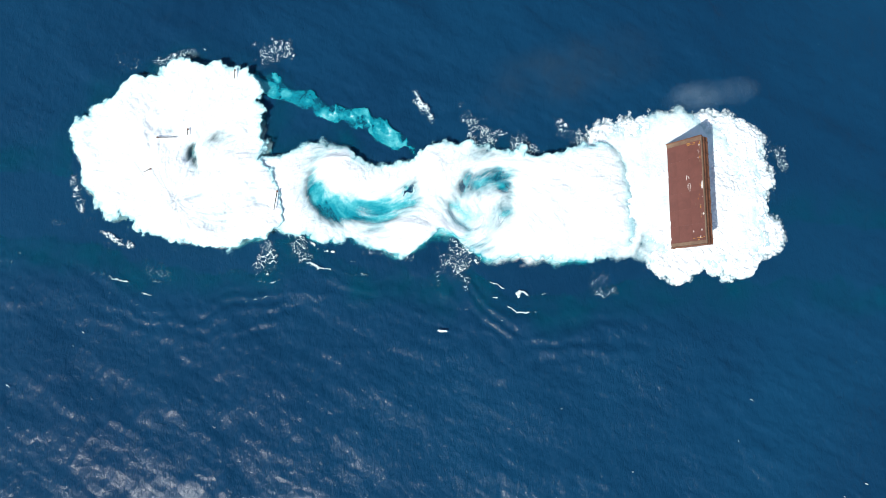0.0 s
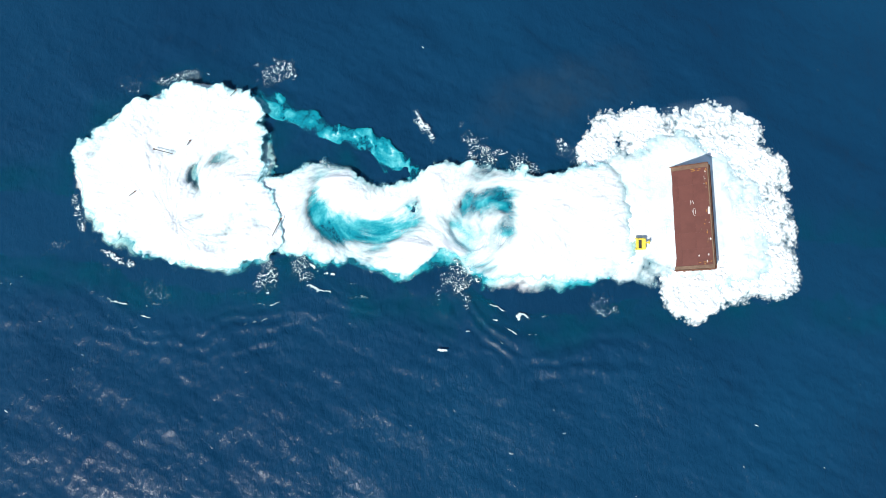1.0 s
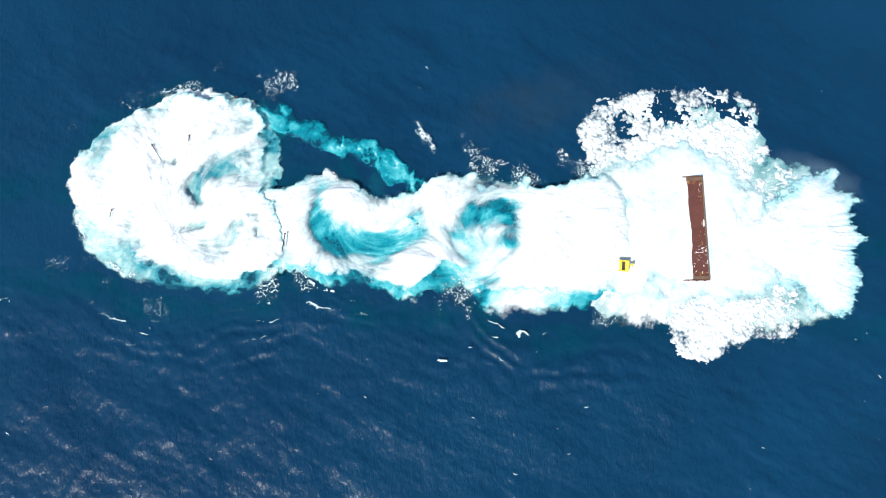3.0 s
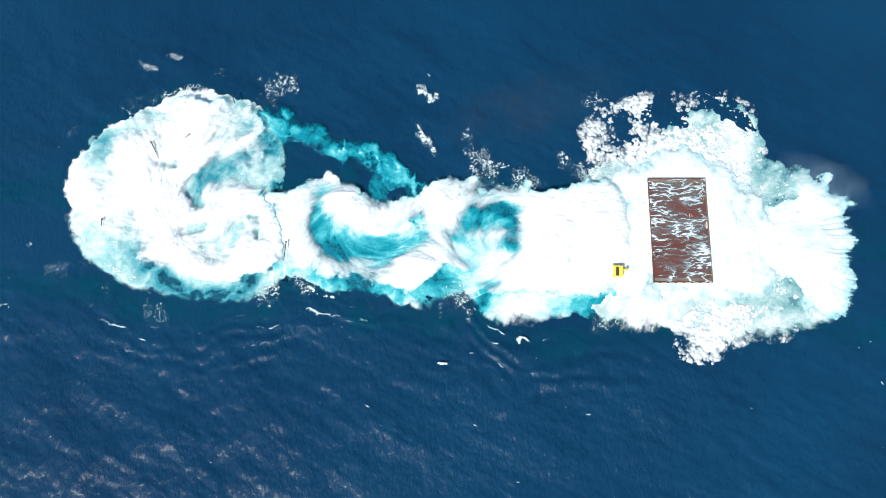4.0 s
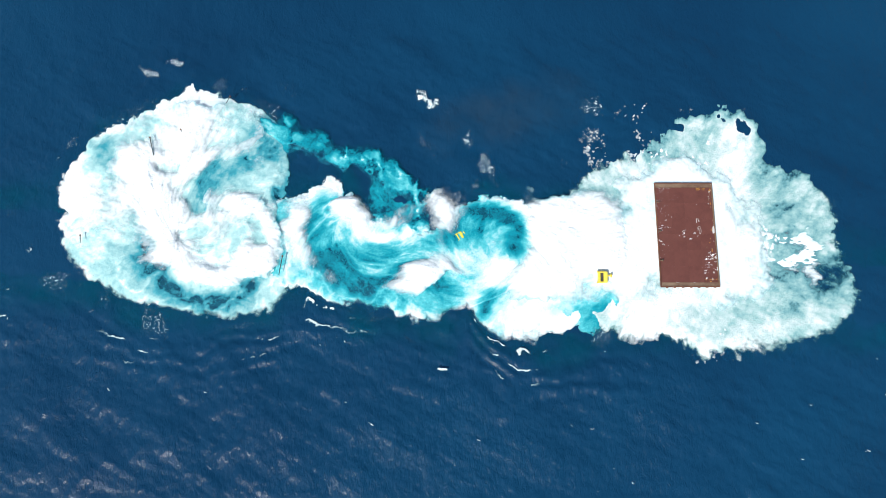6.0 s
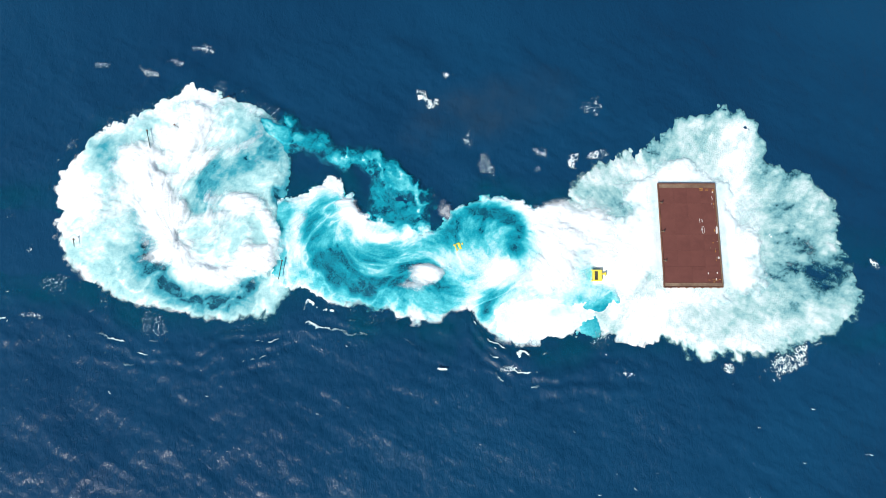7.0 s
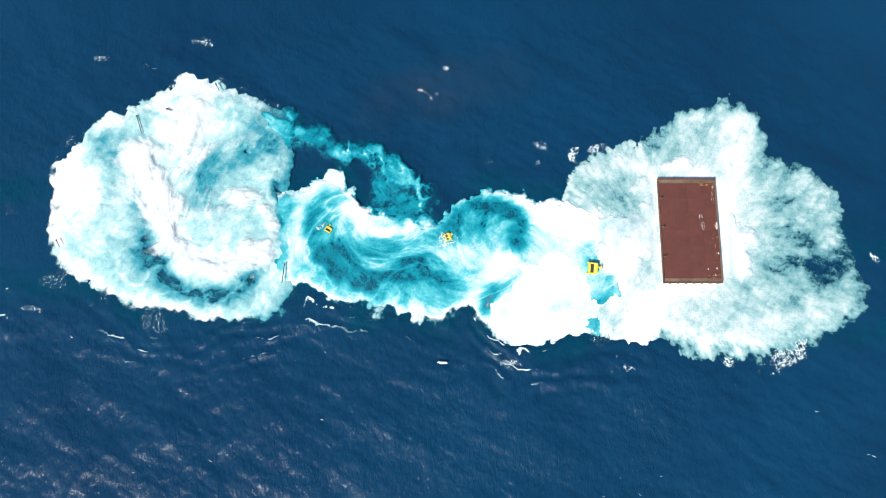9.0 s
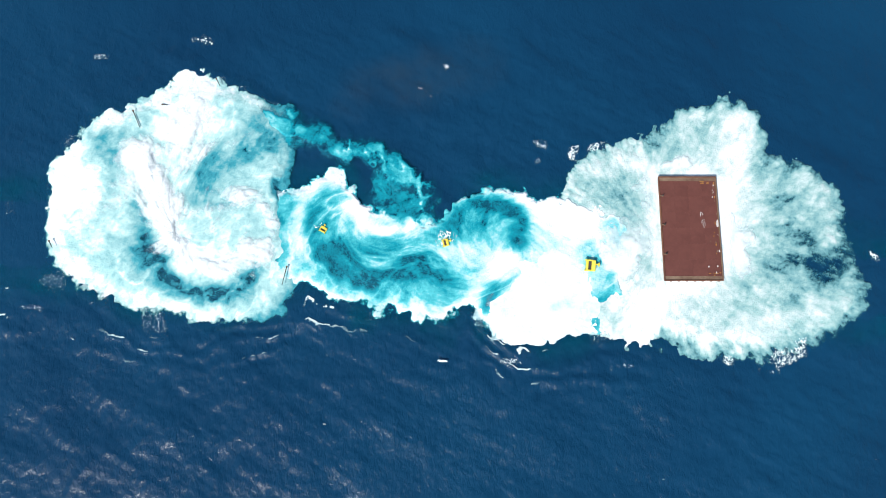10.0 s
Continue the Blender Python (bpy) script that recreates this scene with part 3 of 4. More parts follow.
def surge_field(x, y):
    wx, wy = warp(x, y, 8, 1.2, 81)
    r = np.hypot(x - BARGE[0], (y - BARGE[1]) * 0.7)
    streak = rays(x, y, (50.0, 27.0), 83, 22, 0.55)
    fine = rays(x, y, (50.0, 27.0), 183, 44, 0.9)
    edge = 0.9 * streak + 0.5 * fine + ragged(x, y, 85)
    west = np.clip((50 - x) / 6, 0, 1)
    sd = lobed(wx, wy, SURGE) + edge + 3.0 * west
    h = grown(lobed(wx, wy, SURGE_FIRST) + edge, sd, 0.4) + 0.05 * billow(x, y, 3, 86)
    far = np.clip((r - 7) / 12, 0, 1)
    d = 0.66 + (0.06 + 0.1 * far) * streak + 0.08 * far * fine + 0.16 * fbm(x, y, 11, 87, 6, 0.6) + 0.5 * puffs(x, y, 88)
    d = d + 0.42 * np.exp(-((r - 8.5) / 3.5) ** 2) - 0.12 * far * np.clip((x - 68) / 14, 0, 1)
    for pts, width, much in (([(40.5, 6.5), (48.4, 9.0), (57.2, 6.5), (69.9, 5.2)], 5.0, 0.24), ([(38.6, 20.7), (43.6, 15.5), (47.2, 10.3)], 6.0, 0.3), ([(68.8, 55.0), (70.7, 45.1), (68.9, 39.6)], 4.0, 0.22),
                             ([(83.5, 12.9), (92.2, 10.3)], 4.0, 0.22), ([(34.4, 45.1), (42.6, 47.9), (49.2, 46.5)], 3.0, 0.2), ([(39.6, 41.0), (46.0, 36.9), (48.4, 31.4)], 4.5, -0.16),
                             ([(80.7, 38.2), (82.3, 27.4), (85.7, 22.1)], 5.0, -0.14), ([(80.5, 22.1), (90.8, 20.7)], 3.0, -0.08), ([(35.9, 11.6), (37.5, 9.7)], 1.6, -0.2), ([(53.6, 52.2), (60.5, 53.6)], 4.0, -0.12)):
        d = d + much * stroke(wx, wy, pts, width)
    return h, d * np.clip(sd / (6.0 - 3.5 * west) + 0.4 + 0.2 * west, 0, 1)


surge = sheet("foam_surge", (26, -8, 112, 73), 0.18, surge_field, surge_foam, "pale foam surging outward around the barge in streaks")
rises(surge, [(0, -0.7, -3, 2, 0), (1.5, -0.65, -2, 1, 0), (2.1, -0.45, -1, 0, 0), (2.7, -0.34, 0, 0, 0), (3.8, -0.3, 0, 0, 0), (5, -0.28, 0, 0, 0), (7.5, -0.11, 0, 0, 0), (10, 0.02, 0, 0, 0)])


def surge_froth_field(x, y):
    wx, wy = warp(x, y, 6, 1.5, 91)
    sd = union(wx, wy, [(42.9, 28.0, 10.5, 12.0, 0), (57.0, 32.1, 15.9, 13.8, 0), (62.8, 26.7, 12.5, 13.3, 0), (53.0, 42.4, 12.0, 7.0, 0)], 2) + ragged(x, y, 95)
    h = 0.1 * np.minimum(sd, 5) + 0.22 * fbm(x, y, 8, 97, 6, 0.58)
    k = footprint(x, y, 1.9)
    h = h * (1 - k) + np.minimum(h, 0.25 + 0.03 * fbm(x, y, 3, 98)) * k
    return h, np.clip(0.58 + 0.75 * h + 0.2 * fbm(x, y, 6, 99, 6, 0.6) + 0.5 * puffs(x, y, 101), 0, 1.1)


surge_froth = sheet("foam_froth", (*(27.5, 0.2), *(95.0, 59.3)), 0.22, surge_froth_field, heap_foam, "thick white froth heaped round the barge")
rises(surge_froth, [(0, 0.62, -1.5, 1.5, 0), (1, 0.62, -1, 0.5, 0), (2, 0.68, 0, 0, 0), (2.7, 0.72, 0, 0, 0), (3.8, 0.68, 0, 0, 0), (5.5, 0.58, 0, 0, 0), (7.5, 0.38, 0, 0, 0), (10, 0.15, 0, 0, 0)])


# ---- crowns of spray thrown up by the barge ----
def spray_field(shapes, seed, heart, grain=1.0):
    def field(x, y):
        wx, wy = warp(x, y, 3, 0.45, seed)
        sd = union(wx, wy, shapes, 1.2) + 1.6 * (billow(x, y, 4, seed + 1) - 0.4)
        g = 0.5 * cells(wx, wy, 1.9 * grain, seed + 3) + 0.5 * cells(wx, wy, 0.9 * grain, seed + 4) + 0.25 * cells(wx, wy, 0.5 * grain, seed + 6)
        near = np.exp(-((x - heart[0]) ** 2 + (y - heart[1]) ** 2) / 90.0)
        h = np.minimum(0.25 * sd, 0.5) + 0.45 * g + 0.3 * fbm(x, y, 6, seed + 5, 5, 0.6) + 0.4 * near + 0.06
        return np.where(sd > -0.6, h, -3), np.clip(0.4 + 0.6 * h + 0.4 * g, 0, 1)
    return field


north = sheet("foam_spray", (*(25.9, 31.4), *(88.2, 72.5)), 0.16, spray_field([(41.5, 52.9, 9.8, 12.3, 0), (55.2, 55.7, 17.0, 10.9, 0), (67.8, 52.2, 10.8, 13.0, 0)], 201, (58.0, 46.5)), spray_foam,
              "grainy crown of white spray beside the barge end")
rises(north, [(0, -0.3, -1, -14, 0), (0.6, -0.32, -0.5, -10, 0), (1, -0.42, 0, -6.5, 0), (1.5, -0.5, 0, -3, 0), (2.1, -0.54, 0.2, -0.8, 0), (2.7, -0.6, 0.3, 0.2, 0), (3.8, -0.74, 0.3, 1.2, 0), (5.5, -0.92, 0.2, 1.0, 0), (7.5, -1.35, 0, 0.5, 0), (10, -1.7, 0, 0, 0)])
south = sheet("foam_spray", (*(43.5, -9.7), *(88.2, 20.7)), 0.16, spray_field([(57.8, 6.5, 7.1, 7.7, 0), (65.2, 10.3, 9.7, 7.1, 0), (75.5, 10.3, 7.7, 6.5, 0)], 221, (61.5, 12.9)), spray_foam,
              "grainy lobes of white spray beside the barge end")
rises(south, [(0, -0.2, -4, 12.5, 0), (1.0, -0.36, -0.5, 7.5, 0), (1.7, -0.52, 0, 4, 0), (2.2, -0.55, 0, 1.5, 0), (2.7, -0.62, 0, 0, 0), (3.8, -0.82, 0, -1.0, 0), (5.5, -1.15, 0, -1.3, 0), (10, -1.7, 0, -1.5, 0)])
east = sheet("foam_spray", (*(60.8, 2.7), *(91.4, 50.8)), 0.16, spray_field([(71.7, 26.0, 9.8, 16.3, 0), (74.2, 39.6, 7.3, 8.3, 0)], 241, (68.0, 28.7)), spray_foam,
             "broken white spray along the barge side")
rises(east, [(0, 0.05, -6.0, 2.0, 0), (1.0, -0.46, 1.7, 0.5, 0), (1.7, -0.58, 3.5, 0.3, 0), (2.7, -0.6, 4.5, 0, 0), (3.8, -0.75, 5, 0, 0), (5.5, -1.0, 5.2, 0, 0), (10, -1.7, 5.2, 0, 0)])


def jet_field(x, y):
    ox, oy = (58.8, 28.7)
    dx, dy = x - ox, y - oy
    a, r = np.arctan2(dy, dx), np.hypot(dx, dy)
    reach = 35 + 2.2 * fbm(a * 11, a * 0 + 3.1, 1.0, 263, 4, 0.7) + 3.5 * np.exp(-((a - 0.25) / 0.1) ** 2) + 3.0 * np.exp(-((a + 0.32) / 0.15) ** 2)
    sd = np.minimum(reach - r, 22 * (0.57 - np.abs(a + 0.04)) + 2.0 * fbm(x, y, 5, 267)) + 1.2 * fbm(x * 0.8, y, 2.2, 268, 5, 0.65)
    h = np.minimum(0.12 * sd, 0.75) + 0.25 * fbm(x * 0.5, y, 5, 265, 5, 0.6)
    k = footprint(x, y, 0.3)
    h = h * (1 - k) + np.minimum(h, 0.3) * k
    return np.where(r > 4, h, -3), np.clip(0.2 + 0.25 * sd, 0, 1) * np.clip(0.85 + 0.25 * fbm(x * 0.7, y, 5, 266, 5) + 0.4 * puffs(x, y, 269), 0, 1)


jets = sheet("foam_spray", (*(61.6, -2.3), *(108.7, 59.3)), 0.18, jet_field, white_foam, "pointed white jets of spray shot out sideways")
rises(jets, [(0, -2.2, -22, 0, 0), (1.5, -2.0, -19, 0, 0), (1.8, 0.1, -9, 0, 0), (2.1, 0.45, -3, 0, 0), (2.5, 0.4, 1.5, 0, 0), (2.7, 0.4, 2.2, 0, 0), (3.8, 0.12, 1.6, 0, 0), (4.5, -0.12, -0.5, 0, 0), (5.5, -0.5, -2, 0, 0), (7, -0.9, -1.5, 0, 0), (10, -1.5, 1, 0, 0)])


# ---- the barge ----
LENGTH, BEAM, DEPTH = 24.7, 13.6, 2.6


def make_barge():
    barge = tagged(new("barge"), "rust-red flat steel deck barge awash in foam", "barge")
    bm = bmesh.new()
    vs = box(bm, 0, 0, -DEPTH / 2, BEAM - 0.3, LENGTH - 0.3, DEPTH - 0.1, 0.12)
    part("hull", bm, hull_rust, barge, "rust-streaked steel hull")
    nx, ny = 4, 6
    sx, sy = (BEAM - 0.7) / nx, (LENGTH - 2.2) / ny
    plate = None
    for i in range(nx):
        for j in range(ny):
            if plate is None:
                bm = bmesh.new()
                box(bm, 0, 0, 0, sx - 0.008, sy - 0.008, 0.06, 0.003)
                plate = part("deck_plate", bm, deck_paint, barge)
                ob = plate
            else:
                ob = new("deck_plate", plate.data)
                ob.parent = barge
            ob.location = (-BEAM / 2 + 0.35 + (i + 0.5) * sx, -LENGTH / 2 + 1.1 + (j + 0.5) * sy, -0.022)
    for s in (-1, 1):
        bm = bmesh.new()
        box(bm, 0, s * (LENGTH / 2 - 0.62), -0.01, BEAM - 0.5, 0.9, 0.08, 0.02)
        part("end_plate", bm, band_rust, barge, "sandy rust-stained end plate")
        bm = bmesh.new()
        box(bm, 0, s * (LENGTH / 2 - 0.1), -0.05, BEAM, 0.26, 0.5, 0.05)
        part("end_coaming", bm, hull_rust, barge)
        bm = bmesh.new()
        box(bm, s * (BEAM / 2 - 0.12), 0, -0.02, 0.24, LENGTH - 0.5, 0.42, 0.05)
        part("side_coaming", bm, hull_rust if s < 0 else band_rust, barge)
    rng = random.Random(4)
    for k in range(3):
        bm = bmesh.new()
        box(bm, -BEAM / 2 + 0.5, LENGTH * (0.31 - 0.28 * k), 0.15, 0.9, 0.22, 0.3, 0.04)
        box(bm, -BEAM / 2 + 0.75, LENGTH * (0.31 - 0.28 * k), 0.2, 0.25, 0.5, 0.4, 0.06)
        bracket = part("mooring_bracket", bm, band_rust, barge)
        bm = bmesh.new()
        bmesh.ops.create_cone(bm, segments=12, radius1=0.14, radius2=0.11, depth=0.5, cap_ends=True,
                              matrix=Matrix.Translation((-BEAM / 2 + 0.75, LENGTH * (0.31 - 0.28 * k), 0.6)))
        part("bollard", bm, dark_steel, bracket, "dark steel bollard")
    for k in range(7):
        bm = bmesh.new()
        bmesh.ops.create_cone(bm, segments=14, radius1=0.26, radius2=0.26, depth=0.3, cap_ends=True,
                              matrix=Matrix.Translation((-BEAM / 2 + 1.5 + k * (BEAM - 2.6) / 6, -LENGTH / 2 - 0.02, -0.1)) @ Matrix.Rotation(radians(90), 4, "X"))
        part("fender_bollard", bm, hull_rust, barge)
    for k in range(9):
        bm = bmesh.new()
        box(bm, BEAM / 2 - 0.07, -LENGTH / 2 + 1.4 + k * (LENGTH - 2.8) / 8, -DEPTH / 2 - 0.1, 0.26, 0.3, DEPTH - 0.7, 0.05)
        part("side_frame", bm, hull_rust, barge)
    for z in (-0.75, -1.9):
        bm = bmesh.new()
        box(bm, BEAM / 2 - 0.02, 0, z, 0.3, LENGTH - 0.6, 0.2, 0.06)
        part("rubbing_strake", bm, hull_rust, barge)

    def chip(x, y, w, l, mat, name, seed, label=""):
        """A flat scab of paint or rust with a ragged edge."""
        r = random.Random(seed)
        bm = bmesh.new()
        n = 11
        ring = [(x + w / 2 * math.cos(6.283 * i / n) * r.uniform(0.6, 1.15), y + l / 2 * math.sin(6.283 * i / n) * r.uniform(0.6, 1.15)) for i in range(n)]
        top = [bm.verts.new((px, py, 0.036)) for px, py in ring]
        low = [bm.verts.new((px, py, 0.0)) for px, py in ring]
        bm.faces.new(top)
        for i in range(n):
            bm.faces.new((low[i], low[(i + 1) % n], top[(i + 1) % n], top[i]))
        part(name, bm, mat, barge, label)
    for k in range(26):
        y = rng.uniform(-0.44, 0.44) * LENGTH
        x = BEAM / 2 - 0.5 - abs(rng.gauss(0, 0.8))
        chip(x, y, rng.uniform(0.15, 0.4), rng.uniform(0.2, 0.7), rng.choice((orange_rust, band_rust, chipped_white)), "paint_scab", k)
    for k in range(12):
        s = rng.choice((-1, 1))
        chip(BEAM / 2 - rng.uniform(0.5, 3.5), s * (LENGTH / 2 - rng.uniform(1.2, 1.9)), rng.uniform(0.4, 1.1), rng.uniform(0.1, 0.25), orange_rust, "paint_scab", 50 + k)
    chip(BEAM / 2 - 0.4, 1.0, 0.75, 2.0, chipped_white, "paint_patch", 90, "worn white paint patch on the edge")
    # worn hand-painted marking that nobody could read
    for x, y, w, l in ((2.55, 3.25, 0.16, 1.3), (2.9, 3.6, 0.14, 0.35), (3.1, 3.2, 0.2, 0.55), (3.0, 1.2, 0.12, 1.9), (3.25, 1.9, 0.3, 0.14), (3.45, 1.0, 0.12, 1.4), (3.2, 0.2, 0.35, 0.14), (2.75, 1.3, 0.1, 1.0)):
        chip(x, y, w, l, chipped_white, "worn_marking", int(x * 100 + y * 10))
    return barge


barge = make_barge()
BARGE_ROWS = [(0, 53.82, 31.41, 2.71, -55), (0.5, 54.45, 31.19, 2.41, -47), (1, 54.88, 30.51, 1.58, -32), (1.5, 54.49, 30.44, 1.2, -17), (2, 54.27, 30.36, 0.55, -14), (2.5, 54.17, 30.40, 0.33, -13), (2.7, 54.19, 30.49, 0.28, -12), (3.3, 54.45, 30.86, 0.82, -4), (3.8, 54.78, 30.87, 1.10, 0), (4.5, 55.72, 31.13, 1.10, 0), (5, 56.03, 31.05, 1.15, 0), (5.5, 56.21, 31.10, 1.20, 0), (7, 57.38, 30.99, 1.20, 0), (7.5, 57.42, 30.70, 1.20, 0), (8, 57.48, 30.58, 1.20, 0), (8.5, 57.34, 30.58, 1.20, 0), (9, 57.28, 30.59, 1.20, 0), (9.5, 57.28, 30.67, 1.20, 0), (10, 57.48, 30.73, 1.20, 0)]
MOVES.append((barge, [(t, pose(x, y, z, 0, a, 0)) for t, x, y, z, a in BARGE_ROWS]))



def deck_wash_field(x, y):
    wx, wy = warp(x, y, 5, 0.8, 301)
    lines = np.clip(1 - 3.0 * np.abs(fbm(wx * 0.22, wy, 0.75, 303, 4, 0.55)), 0, 1) * np.clip(1.0 + 0.8 * fbm(x * 0.5, y, 4, 309, 4), 0.2, 1)
    film = np.clip(0.3 + 0.5 * fbm(x * 0.5, y, 5, 305, 4), 0, 1)
    edge = np.minimum(BEAM / 2 - 0.1 - np.abs(x), LENGTH / 2 - 0.1 - np.abs(y))
    return np.where(edge > 0, 0.06 + 0.16 * lines + 0.05 * film, -3), 0.4 * film + 0.8 * lines


wash = sheet("deck_wash", (-BEAM / 2, -LENGTH / 2, BEAM / 2, LENGTH / 2), 0.12, deck_wash_field, wash_foam, "thin foam streaks draining off the barge deck")
WASH = [(0, -0.6), (2.6, -0.6), (3.3, 0.05), (3.8, 0.04), (4.5, -0.03), (5.0, -0.11), (5.5, -0.17), (6.5, -0.3), (10, -0.6)]


def between(t, table):
    for a, b in zip(table, table[1:]):
        if a[0] <= t <= b[0]:
            k = (t - a[0]) / (b[0] - a[0])
            return [p + (q - p) * k for p, q in zip(a, b)]
    return table[-1]


rows = []
for t in (0, 0.5, 1, 1.5, 2, 2.5, 2.7, 3.3, 3.8, 4.5, 5, 5.5, 7, 7.5, 8, 8.5, 9, 9.5, 10):
    _, x, y, z, a = between(t, BARGE_ROWS)
    rows.append((t, pose(x, y, z, 0, a, 0) @ pose(0, 0, between(t, WASH)[1])))
MOVES.append((wash, rows))


# ---- scraps of foam lace round the boil and the wake ----
def lace(x, y, rx, ry, turn, rows, seed, solid=0.0, label="thin broken lace of white foam on blue water"):
    """rows: seconds, height, shift east, shift north."""
    def field(px, py):
        wx, wy = warp(px, py, 3, 0.6, seed)
        e = blob(wx, wy, (0, 0, rx, ry, turn)) / min(rx, ry)
        g = 0.85 * web(wx, wy, 0.62, seed + 2) + 0.7 * solid + 0.25 * fbm(px, py, 0.5, seed + 6, 2)
        d = g * np.clip(e * 1.5 + 0.2 + 0.9 * fbm(px, py, 2.5, seed + 4, 5, 0.6), 0, 1.15)
        return np.where(e > -0.3, 0.25 * d, -3), d
    r = max(rx, ry) * 1.35
    ob = sheet("foam_scrap", (-r, -r, r, r), 0.1, field, lace_foam, label)
    ob.location = (x, y, 0)
    tagged(ob, group="scraps of foam")
    rises(ob, [(t, z, dx, dy, 0) for t, z, dx, dy in rows])


FADE = [(0, 0.12, 0, 0), (2.5, 0.08, 0.4, 0), (4.5, -0.02, 0.6, 0), (6, -0.3, 0.6, 0), (10, -0.5, 0.6, 0)]
LATE = [(0, -0.5, 0, 0), (3, -0.4, 0, 0), (4.2, 0.02, 0, 0), (5.5, 0.02, 0, 0), (7.5, -0.12, 0, 0), (10, -0.35, 0, 0)]
LAST = [(0, -0.5, 0, 0), (5.7, -0.5, 0, 0), (7, 0.0, 0, 0), (8.5, 0.02, 0, 0), (10, -0.03, 0, 0)]
for k, (q, rx, ry, turn, rows, solid) in enumerate((
        ((-40.6, 66.5), 4.6, 5.2, -30, FADE, 0.0), ((-4.8, 53.1), 1.4, 5.0, 30, FADE, 0.55), ((8.6, 47.2), 5.0, 7.0, 30, FADE, 0.1),
        ((27.8, 48.1), 1.8, 3.2, 25, FADE, 0.05), ((79.7, 40.6), 2.8, 3.4, 20, FADE, 0.0), ((-84.9, 31.1), 1.3, 6.5, 12, FADE, 0.3),
        ((-74.7, 20.8), 4.8, 1.1, -25, FADE, 0.4), ((-65.7, 65.0), 8.5, 2.0, 14, FADE, 0.1), ((-40.9, 17.2), 3.4, 4.6, -20, FADE, 0.05),
        ((-33.1, 19.2), 3.4, 4.5, 10, FADE, 0.0), ((3.1, 16.3), 6.0, 6.5, 0, FADE, 0.05), ((18.8, 42.7), 4.5, 3.4, -30, FADE, 0.0),
        ((-11.0, 19.2), 7.0, 3.0, 0, FADE, -0.05), ((37.6, 9.4), 4.2, 1.8, 0, FADE, -0.05), ((34.1, 44.7), 3.4, 4.6, 20, FADE, 0.1),
        ((-4.0, 64.9), 3.0, 1.3, -30, LATE, 0.6), ((6.1, 54.8), 1.5, 2.2, 0, LATE, 0.3), ((-66.3, 74.7), 3.0, 1.2, -10, LATE, 0.2),
        ((-72.5, 72.0), 3.2, 1.2, -10, LATE, 0.2), ((-95.9, 27.8), 1.4, 1.8, 0, LATE, 0.3), ((10.2, 47.7), 2.4, 5.5, 30, LATE, 0.0),
        ((-59.3, 78.2), 3.2, 1.2, -8, LAST, 0.25), ((36.8, 62.4), 3.0, 3.6, 0, LATE, -0.02), ((23.6, 51.2), 2.2, 1.4, -20, LAST, 0.1),
        ((40.4, 0.6), 3.0, 2.6, 20, LAST, 0.1), ((78.4, 2.2), 7.5, 2.4, 25, LAST, 0.3), ((64.6, 0.7), 2.3, 1.4, 0, LAST, 0.5),
        ((-83.4, 73.9), 3.0, 1.1, -5, LAST, 0.1), ((0.7, 71.2), 1.5, 1.2, 0, LAST, 0.3), ((22.7, 46.7), 1.8, 1.3, 0, LAST, 0.2),
        ((30.9, 49.1), 1.2, 2.2, -20, LAST, 0.3), ((37.3, 50.9), 3.2, 1.3, 15, LAST, 0.2), ((15.4, 0.2), 3.4, 1.3, 10, LAST, 0.25),
        ((42.4, -0.8), 2.4, 1.0, -8, LAST, 0.35), ((100.3, 24.0), 1.3, 2.0, 20, LAST, 0.5), ((-93.5, 12.3), 3.2, 1.0, -12, LAST, 0.2))):
    lace(*q, rx, ry, turn, rows, 400 + 9 * k, solid)


lace(*(0.5, 29.0), 2.6, 2.4, 0, [(0, -0.6, 0, 0), (7.5, -0.4, 1.5, -1), (8.6, 0.5, 0.6, 0), (10, 0.5, 0, 0)], 771, 0.3, "ring of white froth round the yellow float")
lace(*(-28.6, 32.0), 1.8, 1.0, 30, [(0, -0.6, 0, 0), (7.5, -0.4, 1.5, -1), (8.6, 0.45, 0.8, 0), (10, 0.45, 0, 0)], 781, 0.3, "curl of white froth round the yellow float")


# drifting haze: brown exhaust and fine white mist, both nearly clear
def haze_material(name, colour, most):
    m, nodes, links, bsdf = material(name)
    coord = nodes.new("ShaderNodeTexCoord").outputs["Object"]
    amount = nodes.new("ShaderNodeAttribute")
    amount.attribute_name = "froth"
    n = noise_node(nodes, links, 0.16, 5, coord, 0.55, 0.5)
    puff = calc(nodes, links, "MULTIPLY_ADD", n.outputs["Fac"], 1.6, -0.3, clamp=True)
    bsdf.inputs["Base Color"].default_value = (*colour, 1)
    bsdf.inputs["Roughness"].default_value = 1.0
    bsdf.inputs["Specular IOR Level"].default_value = 0.0
    links.new(calc(nodes, links, "MULTIPLY", calc(nodes, links, "MULTIPLY", amount.outputs["Fac"], puff), most), bsdf.inputs["Alpha"])
    return m


brown_haze = haze_material("brown_haze", (0.075, 0.09, 0.09), 0.2)
white_mist = haze_material("white_mist", (0.4, 0.55, 0.66), 0.26)


